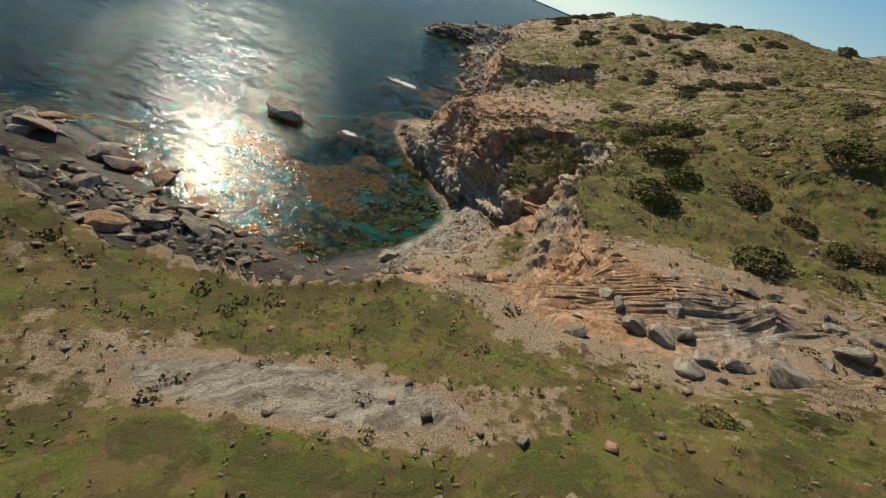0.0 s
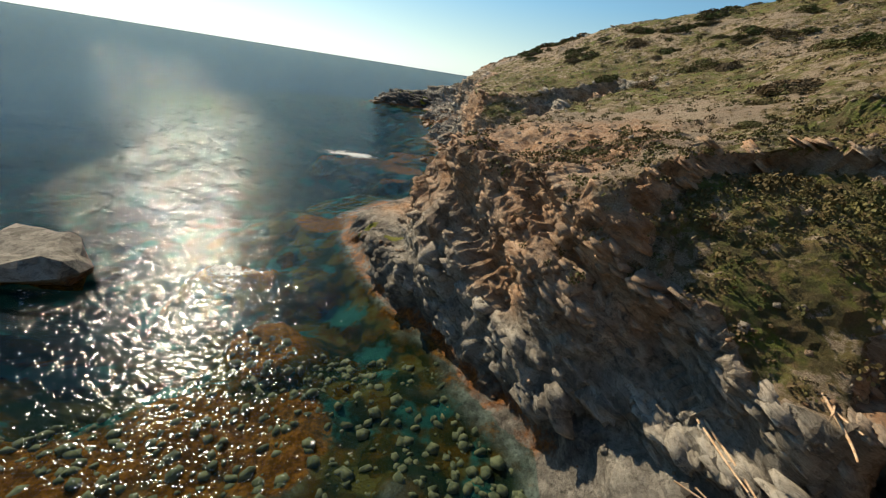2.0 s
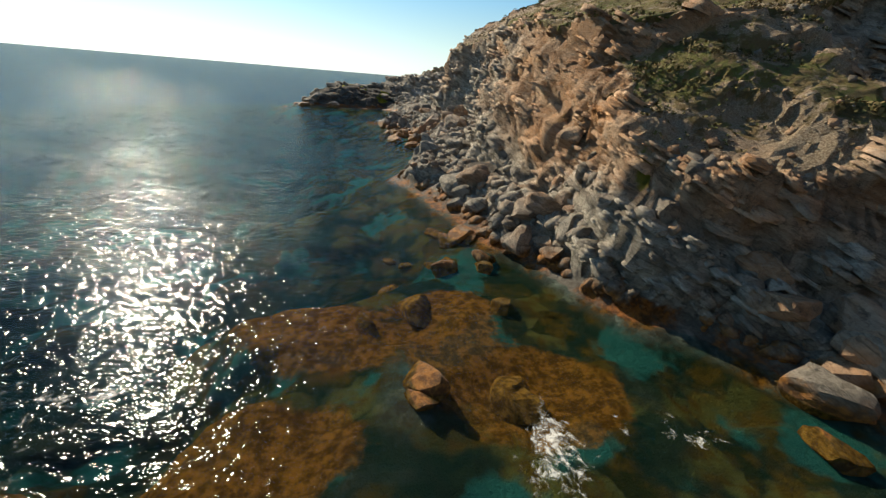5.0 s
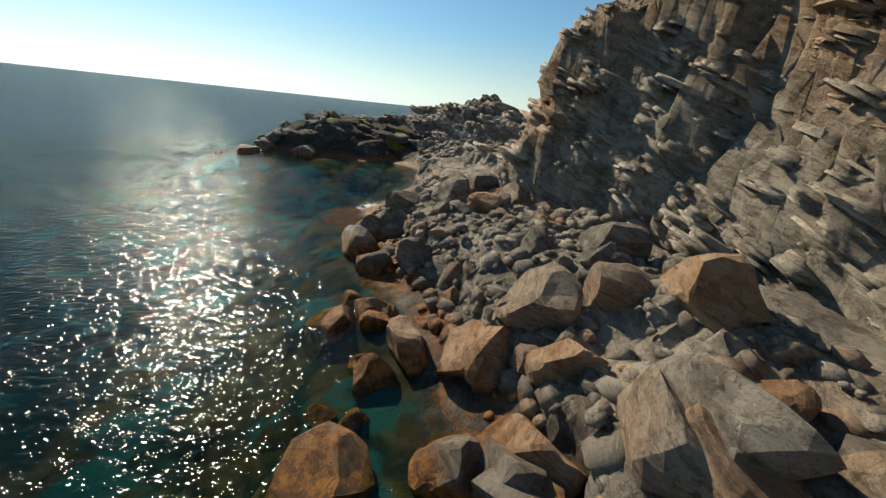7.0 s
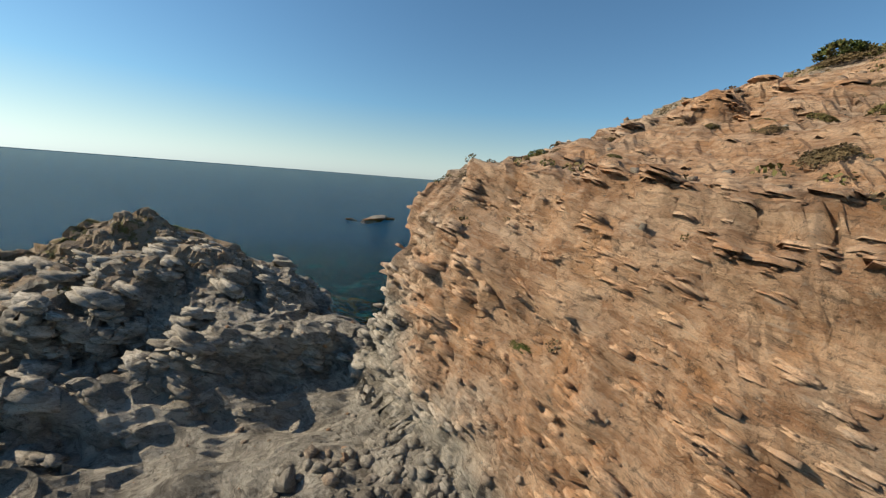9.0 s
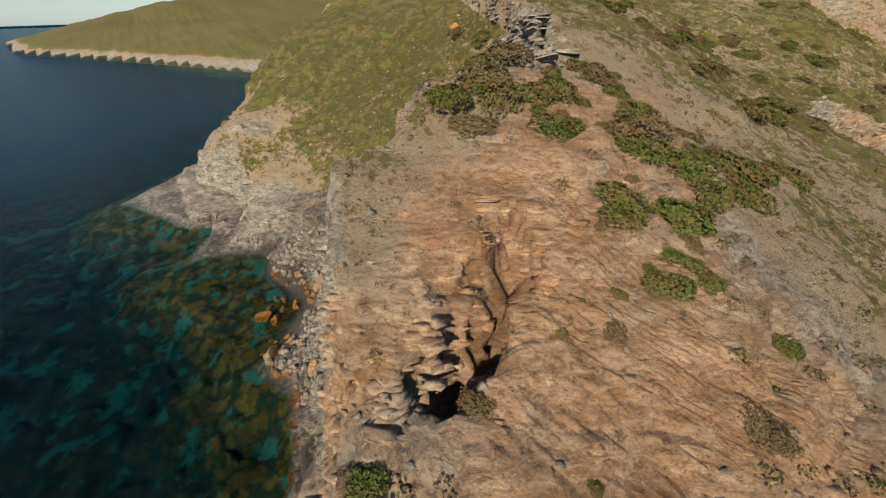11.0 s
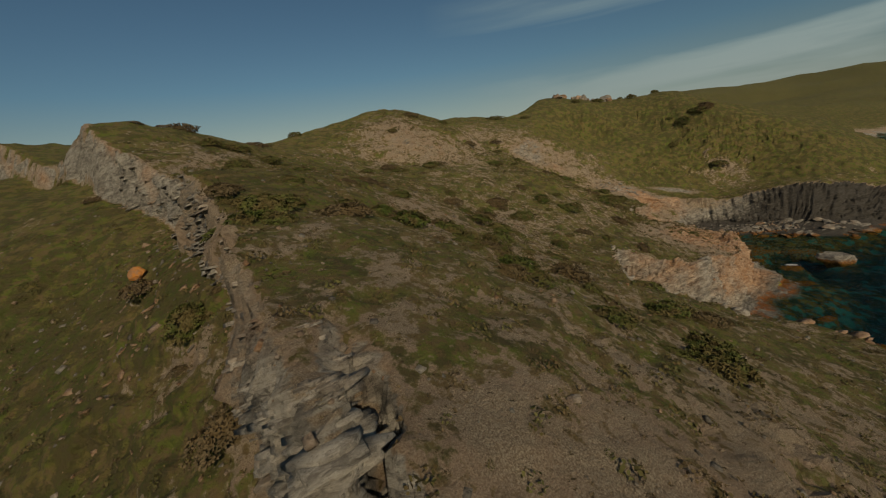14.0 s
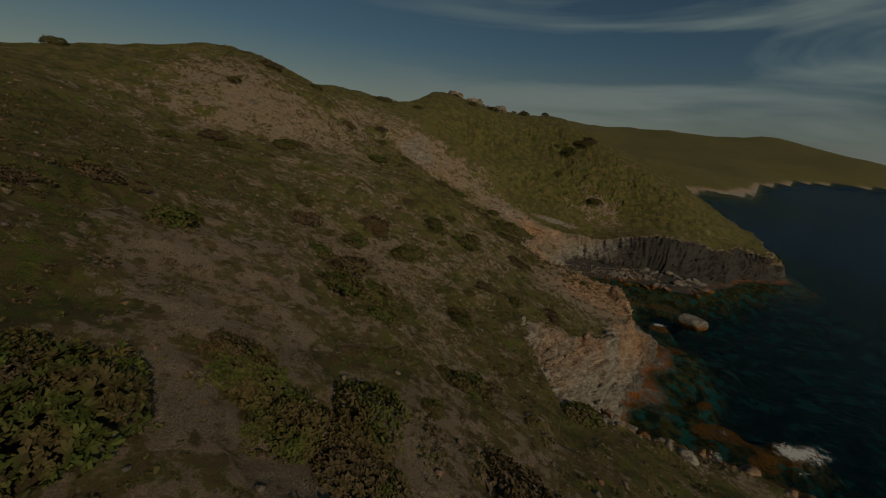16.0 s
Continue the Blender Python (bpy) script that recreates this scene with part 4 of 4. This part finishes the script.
overhang(6.2, 26.3, 3.25, 2.3, 41, 50, "heavy rock roof over the mouth of a sea cave", (1.5, 1.25, 0.36))
overhang(4.4, 27.0, 1.7, 1.3, 42, 20, "rock wall beside the mouth of a sea cave", (0.8, 1.1, 1.3))
overhang(8.2, 24.4, 2.2, 1.4, 43, 80, "rock wall beside the mouth of a sea cave", (0.9, 1.0, 1.2))


def tuft_template(rnd, blades, spread, height):
    """Small bent leaves fanning out from one point."""
    verts, faces = [], []
    for _ in range(blades):
        a, r, h = rnd.uniform(0, 6.283), spread * rnd.uniform(0.4, 1), height * rnd.uniform(0.5, 1)
        w = 0.22 * (spread + height)
        c, s = math.cos(a), math.sin(a)
        i = len(verts)
        verts += [(-s * w * 0.5, c * w * 0.5, 0), (s * w * 0.5, -c * w * 0.5, 0), (c * r + s * w * 0.6, s * r - c * w * 0.6, h * 0.8), (c * r * 1.2 - s * w * 0.4, s * r * 1.2 + c * w * 0.4, h)]
        faces += [(i, i + 1, i + 2), (i, i + 2, i + 3)]
    return np.array(verts, float), np.array(faces)


def stone_template(seed):
    bm = bmesh.new()
    bmesh.ops.create_cube(bm, size=1)
    rnd = random.Random(seed)
    for v in bm.verts:
        v.co = Vector((v.co.x * rnd.uniform(0.7, 1.3), v.co.y * rnd.uniform(0.6, 1.1), v.co.z * rnd.uniform(0.35, 0.7)))
    bmesh.ops.triangulate(bm, faces=bm.faces)
    v = np.array([v.co for v in bm.verts])
    f = np.array([[a.index for a in face.verts] for face in bm.faces])
    bm.free()
    return v, f


def joined(name, templates, places, sizes, turns, material, label, tilt=None, values=()):
    """Many small pieces in one mesh."""
    vs, fs, base, owner = [], [], 0, []
    pick = RNG.randint(0, len(templates), len(places))
    for k, (tv, tf) in enumerate(templates):
        i = np.where(pick == k)[0]
        if not len(i):
            continue
        c, s = np.cos(turns[i])[:, None], np.sin(turns[i])[:, None]
        x, y, z = tv[:, 0][None] * c - tv[:, 1][None] * s, tv[:, 0][None] * s + tv[:, 1][None] * c, np.repeat(tv[:, 2][None], len(i), 0)
        v = np.stack([x, y, z], -1) * np.asarray(sizes)[i][:, None, None]
        if tilt is not None:
            v = np.einsum("nij,nvj->nvi", tilt[i], v)
        v = v + places[i][:, None, :]
        fs.append((tf[None] + base + (np.arange(len(i)) * len(tv))[:, None, None]).reshape(-1, 3))
        vs.append(v.reshape(-1, 3))
        owner.append(np.repeat(i, len(tv)))
        base += len(i) * len(tv)
    v, f = np.concatenate(vs), np.concatenate(fs)
    mesh = bpy.data.meshes.new(name)
    mesh.vertices.add(len(v)), mesh.loops.add(f.size), mesh.polygons.add(len(f))
    mesh.vertices.foreach_set("co", v.ravel())
    mesh.loops.foreach_set("vertex_index", f.ravel())
    mesh.polygons.foreach_set("loop_start", np.arange(len(f)) * 3)
    mesh.update(calc_edges=True)
    for key, value in values:
        mesh.attributes.new(key, "FLOAT", "POINT").data.foreach_set("value", value[np.concatenate(owner)].astype(np.float32))
    mesh.materials.append(material)
    return tagged(new(name, mesh), label, kind="stuff")


G = {}
gm = ground.data
G["co"] = np.empty(len(gm.vertices) * 3)
gm.vertices.foreach_get("co", G["co"])
G["co"] = G["co"].reshape(-1, 3)
G["n"] = np.empty(len(gm.vertices) * 3)
gm.vertices.foreach_get("normal", G["n"])
G["n"] = G["n"].reshape(-1, 3)
G["veg"] = np.empty(len(gm.vertices))
gm.attributes["veg"].data.foreach_get("value", G["veg"])
inner = (G["co"][:, 0] > -22) & (G["co"][:, 0] < 56) & (G["co"][:, 1] > -2) & (G["co"][:, 1] < 132)


def on_ground(mask, count):
    i = RNG.choice(np.where(mask)[0], count)
    return G["co"][i] + RNG.uniform(-0.1, 0.1, (count, 3)) * (1, 1, 0.2), G["n"][i]


def turned_to(n):
    """Turns that lay the z axis along each normal."""
    z = n / np.linalg.norm(n, axis=1)[:, None]
    x = np.cross(z, [0.31, 0.95, 0.02])
    x /= np.linalg.norm(x, axis=1)[:, None]
    return np.stack([x, np.cross(z, x), z], -1)


rnd = random.Random(5)
TUFTS = [tuft_template(rnd, 5, 0.7, 0.55) for _ in range(5)]
STONES = [stone_template(s) for s in range(8)]
gx, gy, gz = G["co"].T
patchy = fbm(gx, gy, gx * 0, 3.5, 3, 90)
green = inner & (G["veg"] > 0.2) & (patchy > -0.2) & (gx < 50)
p, n = on_ground(green, 26000)
joined("low_scrub", TUFTS, p, RNG.uniform(0.05, 0.16, len(p)), RNG.uniform(0, 6.28, len(p)), TURF, "low green tufts and cushions of coastal scrub", turned_to(n + (0, 0, 0.8)))
p, n = on_ground(inner & (G["veg"] > 0.12) & (patchy < 0.2), 14000)
joined("dry_scrub", TUFTS, p, RNG.uniform(0.05, 0.15, len(p)), RNG.uniform(0, 6.28, len(p)), LEAF_DRY, "low dry brown tufts between the stones", turned_to(n + (0, 0, 0.8)))


def cushion_template(seed):
    """A low dome of many small leaves."""
    r, vs, fs = random.Random(seed), [], []
    for k in range(34):
        a, e, w = r.uniform(0, 6.283), math.asin(r.random() ** 0.8), r.uniform(0.09, 0.17)
        d = Vector((math.cos(a) * math.cos(e), math.sin(a) * math.cos(e), math.sin(e)))
        c = Vector((d.x, d.y, 0.65 * d.z)) * r.uniform(0.6, 0.95)
        m = d.to_track_quat("Z", "Y").to_matrix() @ Euler((r.uniform(-0.9, 0.9), r.uniform(-0.9, 0.9), r.uniform(0, 6.28))).to_matrix()
        i = len(vs)
        vs += [c + m @ Vector(v) * w for v in ((-1, -0.6, 0), (1, -0.5, 0.1), (0.7, 0.8, 0.5), (-0.8, 0.7, 0.4))]
        fs += [(i, i + 1, i + 2), (i, i + 2, i + 3)]
    return np.array(vs), np.array(fs)


CUSHIONS = [cushion_template(s) for s in range(6)]


def scattered(weight, count):
    i = RNG.choice(len(weight), count, p=weight / weight.sum())
    return G["co"][i] + RNG.uniform(-0.12, 0.12, (count, 3)) * (1, 1, 0.1), G["n"][i]


clump = smooth(-0.15, 0.45, fbm(gx, gy, gx * 0, 2.2, 3, 91)) + 0.12
hills = inner * smooth(3.0, 5.0, gz) * smooth(0.45, 0.75, G["n"][:, 2]) * (1 - 0.9 * blob(gx, gy, 7, 11.5, 6, 3.5)) * (1 - 0.8 * blob(gx, gy, 4, 106, 6, 6))
p, n = scattered(hills * clump * (0.5 + 1.6 * blob(gx, gy, 5, 34, 7, 8) + 0.8 * blob(gx, gy, 11, 26, 7, 7)) * smooth(6, 18, gy + 4), 6000)
joined("cushion_scrub", CUSHIONS, p - (0, 0, 0.03), 0.09 + 0.28 * RNG.random_sample(len(p)) ** 2, RNG.uniform(0, 6.28, len(p)), SCRUB, "dark green cushions of coastal scrub dotted over the slopes", turned_to(n + (0, 0, 0.5)))
p, n = scattered(hills * (1.1 - 0.8 * clump) * (0.5 + 1.2 * blob(gx, gy, 5, 34, 7, 8)), 3200)
joined("brown_cushions", CUSHIONS, p - (0, 0, 0.03), 0.08 + 0.26 * RNG.random_sample(len(p)) ** 2, RNG.uniform(0, 6.28, len(p)), LEAF_DRY, "brown half-dry cushions of coastal scrub between the stones", turned_to(n + (0, 0, 0.5)))
p, n = on_ground(inner & (gz > 0.4) & (G["n"][:, 2] > 0.5), 18000)
joined("loose_stones", STONES, p, 0.03 + 0.2 * RNG.random_sample(len(p)) ** 5, RNG.uniform(0, 6.28, len(p)), BOULDER, "loose pale stones lying on the slopes", turned_to(n + RNG.normal(0, 0.25, n.shape)))


def attribute_of_ground(name):
    out = np.empty(len(gm.vertices))
    gm.attributes[name].data.foreach_get("value", out)
    return out


def rubble_template(seed):
    bm = angular_rock(seed, (1.2, 0.95, 0.7), 8, 0.1, 1)
    bmesh.ops.triangulate(bm, faces=bm.faces)
    v = np.array([v.co for v in bm.verts])
    f = np.array([[a.index for a in face.verts] for face in bm.faces])
    bm.free()
    return v, f


RUBBLE = [rubble_template(s) for s in range(60, 67)]
CRAGS = [(v * (1.7, 1.4, 0.62), f) for v, f in STONES]


def plates_template(seed):
    """A broken stack of thin sheets, one on the other, each a little out of line."""
    r, verts, faces, z = random.Random(seed), [], [], -0.1
    for k in range(3):
        h, cx, cy, i = r.uniform(0.06, 0.17), r.uniform(-0.22, 0.22), r.uniform(-0.22, 0.22), len(verts)
        ring = [(a * math.pi / 3 + r.uniform(-0.35, 0.35), r.uniform(0.45, 0.9) * (1 - 0.1 * k)) for a in range(6)]
        verts += [(cx + 1.15 * q * math.cos(a), cy + 0.8 * q * math.sin(a), z) for a, q in ring]
        verts += [(cx + 1.12 * q * math.cos(a), cy + 0.77 * q * math.sin(a), z + h + r.uniform(-0.02, 0.02)) for a, q in ring]
        z += h * r.uniform(0.85, 1.0)
        for a in range(6):
            e = (a + 1) % 6
            faces += [(i + a, i + e, i + 6 + e), (i + a, i + 6 + e, i + 6 + a)]
        faces += [(i + 6, i + 6 + a, i + 7 + a) for a in range(1, 5)]
    return np.array(verts), np.array(faces)


PLATES = [plates_template(s) for s in range(10)]
bare = blob(gx, gy, -1, 38, 6, 7) + blob(gx, gy, 2, 106, 7, 7) + blob(gx, gy, 7, 11.5, 5, 3)
nz = np.clip(G["n"][:, 2], 0.12, 1)
wide = (gx > -54) & (gx < 54) & (gy > -10) & (gy < 140)
cliffy = np.where(wide & (gz > 0.4) & ((nz < 0.74) | (bare > 0.35)) & (G["veg"] < 0.25))[0]
i = RNG.choice(cliffy, 16000, p=(1 / nz[cliffy]) / (1 / nz[cliffy]).sum())
at = G["co"][i] + RNG.random_sample((len(i), 1)) * (G["co"][i + 1] - G["co"][i]) + RNG.random_sample((len(i), 1)) * (G["co"][i + ROW] - G["co"][i])
size = (0.2 + 0.75 * RNG.random_sample(len(i)) ** 2.2) * (0.85 + 0.35 * smooth(75, 90, gy[i]))
size = size * np.where(bare[i] > 0.35, 0.6, 1.0)
lean = np.array((0.33, -0.21, 0.92))[None] + RNG.normal(0, 0.07, (len(i), 3))
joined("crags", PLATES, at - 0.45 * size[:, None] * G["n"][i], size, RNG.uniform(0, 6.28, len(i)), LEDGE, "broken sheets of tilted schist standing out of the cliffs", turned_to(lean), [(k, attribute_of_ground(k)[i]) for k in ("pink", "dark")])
below = shore_distance(gx, gy, SCARP)
p, n = on_ground(inner & (below > 1.5) & (gx < 46) & (gz > 5) & (G["n"][:, 2] > 0.5), 420)
joined("slope_slabs", CRAGS, p, 0.08 + 0.26 * RNG.random_sample(len(p)) ** 2, RNG.uniform(0, 6.28, len(p)), BOULDER, "pale slabs of schist lying on the green slope", turned_to(n + RNG.normal(0, 0.3, n.shape)))
heaps = blob(gx, gy, -8.5, 88, 4, 10) + blob(gx, gy, -4, 62, 4, 6) + blob(gx, gy, -7, 73, 3, 9) + 0.8 * blob(gx, gy, -6, 110, 6, 4) + blob(gx, gy, 22, 109, 9, 5) + 0.36 * blob(gx, gy, -14, 14, 14, 4)
p, n = on_ground((heaps > 0.3) & (gz > 0.08) & (gz < 3.2) & (G["n"][:, 2] > 0.45), 5200)
joined("rubble", RUBBLE, p, 0.10 + 0.42 * RNG.random_sample(len(p)) ** 2.6, RNG.uniform(0, 6.28, len(p)), DARK_ROCK, "broken rubble between the boulders on the shore", turned_to(n + RNG.normal(0, 0.4, n.shape)))
p, n = on_ground(inner & (gz > -0.7) & (gz < -0.12) & (gx < 6) & (gy < 30), 3600)
joined("shore_stones", RUBBLE, p - (0, 0, 0.04), 0.07 + 0.26 * RNG.random_sample(len(p)) ** 3, RNG.uniform(0, 6.28, len(p)), BED_STONE, "stones on the shallow sea bed of the cove", turned_to(n + RNG.normal(0, 0.3, n.shape)))


def bush_meshes(seed, leaf):
    """Crown of many small leaf fans over a lumpy dome, and bare stems below."""
    r = random.Random(seed)
    tv, tf = tuft_template(r, 5, 0.8, 0.6)
    vs, fs = [], []
    for k in range(520):
        a, e = r.uniform(0, 6.283), math.asin(r.random() ** 0.7)
        d = Vector((math.cos(a) * math.cos(e), math.sin(a) * math.cos(e), math.sin(e)))
        lump = 0.78 + 0.35 * noise.noise(d * 2.1 + Vector((seed, 0, 0))) + 0.12 * r.random()
        p = Vector((d.x * lump, d.y * lump * 0.85, 0.06 + d.z * lump * 0.62))
        m = d.to_track_quat("Z", "Y").to_matrix() @ Euler((r.uniform(-0.6, 0.6), r.uniform(-0.6, 0.6), r.uniform(0, 6.28))).to_matrix()
        s = r.uniform(0.08, 0.16)
        fs.append(tf + len(vs))
        vs += [p + m @ Vector(v) * s for v in tv]
    crown = bpy.data.meshes.new("crown")
    crown.from_pydata(vs, [], np.concatenate(fs).tolist())
    crown.materials.append(leaf)
    bm = bmesh.new()
    for k in range(16):
        a, e, ln = r.uniform(0, 6.283), r.uniform(0.35, 1.3), r.uniform(0.55, 0.95)
        d = Vector((math.cos(a) * math.cos(e), math.sin(a) * math.cos(e), math.sin(e) * 0.7))
        m = Matrix.Translation(d * ln * 0.5) @ d.to_track_quat("Z", "Y").to_matrix().to_4x4()
        bmesh.ops.create_cone(bm, cap_ends=False, segments=4, radius1=0.022, radius2=0.006, depth=ln, matrix=m)
    stems = bpy.data.meshes.new("stems")
    bm.to_mesh(stems)
    bm.free()
    stems.materials.append(TWIG)
    return crown, stems


GREEN_KINDS = [bush_meshes(s, LEAF_GREEN) for s in range(5)]
DRY_KINDS = [bush_meshes(s, LEAF_DRY) for s in (7, 8)]


def bush(meshes, label, m):
    root = new("bush")
    root.matrix_world = m
    for kind, mesh in zip(("crown", "wood"), meshes):
        new(kind, mesh).parent = root
    return tagged(root, label, "bush", "bushes of the cape")


def plant(count, seed, cx, cy, rx, ry, smin, smax):
    r = random.Random(seed)
    made = 0
    for _ in range(count * 20):
        if made == count:
            break
        x, y = cx + rx * r.uniform(-1, 1), cy + ry * r.uniform(-1, 1)
        p, n = drop(x, y)
        if p.z < 3.0 or n.z < 0.72 or noise.noise((x / 7, y / 7, 0.5)) < -0.12:
            continue
        s = smin + (smax - smin) * r.random() ** 1.6
        m = Matrix.Translation(p - Vector((0, 0, 0.08))) @ Vector((0, 0, 1)).rotation_difference((n + Vector((0, 0, 1))).normalized()).to_matrix().to_4x4() \
            @ pose(0, 0, 0, 0, 0, r.uniform(0, 360)) @ Matrix.Diagonal((s * r.uniform(0.8, 1.5), s, s * r.uniform(0.6, 0.95), 1))
        if r.random() < 0.7:
            bush(r.choice(GREEN_KINDS), "low rounded green bush on the stony slope", m)
        else:
            bush(r.choice(DRY_KINDS), "half-dead brown bush with bare twigs on the stony slope", m)
        made += 1


plant(64, 1, 9.5, 97, 6, 8, 0.3, 1.3)
plant(72, 2, 20, 80, 12, 13, 0.35, 1.5)
plant(40, 3, 26, 55, 18, 16, 0.35, 1.3)
plant(34, 4, 22, 28, 13, 16, 0.5, 1.5)
plant(26, 5, 45, 35, 30, 30, 0.9, 2.4)
plant(16, 6, 10, -18, 35, 16, 0.9, 2.4)
plant(20, 10, 3, 34, 5, 6, 0.15, 0.5)
plant(10, 7, -1, 5, 14, 6, 0.15, 0.5)
plant(16, 8, 3, 107, 7, 6, 0.25, 0.7)
plant(14, 9, 45, 75, 20, 12, 0.5, 1.8)


def cane(seed, x, y):
    r = random.Random(seed)
    ln, bm, rings = r.uniform(0.9, 2.4), bmesh.new(), []
    for k in range(8):
        f = k / 7
        c = Vector((0.05 * math.sin(3 * f + seed), ln * (f - 0.5), 0.03 * math.cos(4 * f + seed)))
        w = 0.03 - 0.012 * f
        rings.append([bm.verts.new(c + Vector((w * math.cos(a * math.pi / 3), 0, w * math.sin(a * math.pi / 3)))) for a in range(6)])
    for low, high in zip(rings, rings[1:]):
        for a in range(6):
            bm.faces.new((low[a], low[(a + 1) % 6], high[(a + 1) % 6], high[a]))
    bm.faces.new(rings[0]), bm.faces.new(rings[-1][::-1])
    ob = part("driftwood_cane", bm, CANE)
    p, n = drop(x, y)
    ob.matrix_world = Matrix.Translation(p + Vector((0, 0, 0.06 + 0.1 * r.random()))) @ Vector((0, 0, 1)).rotation_difference(n).to_matrix().to_4x4() @ pose(0, 0, 0, r.uniform(-9, 9), 0, r.uniform(0, 180))
    return tagged(ob, "bleached driftwood cane washed up on the pebbles", "driftwood", "canes on the beach")


for k in range(26):
    cane(k, 2.6 + 1.2 * random.uniform(-1, 1), 24.0 + 2.4 * random.uniform(-1, 1))
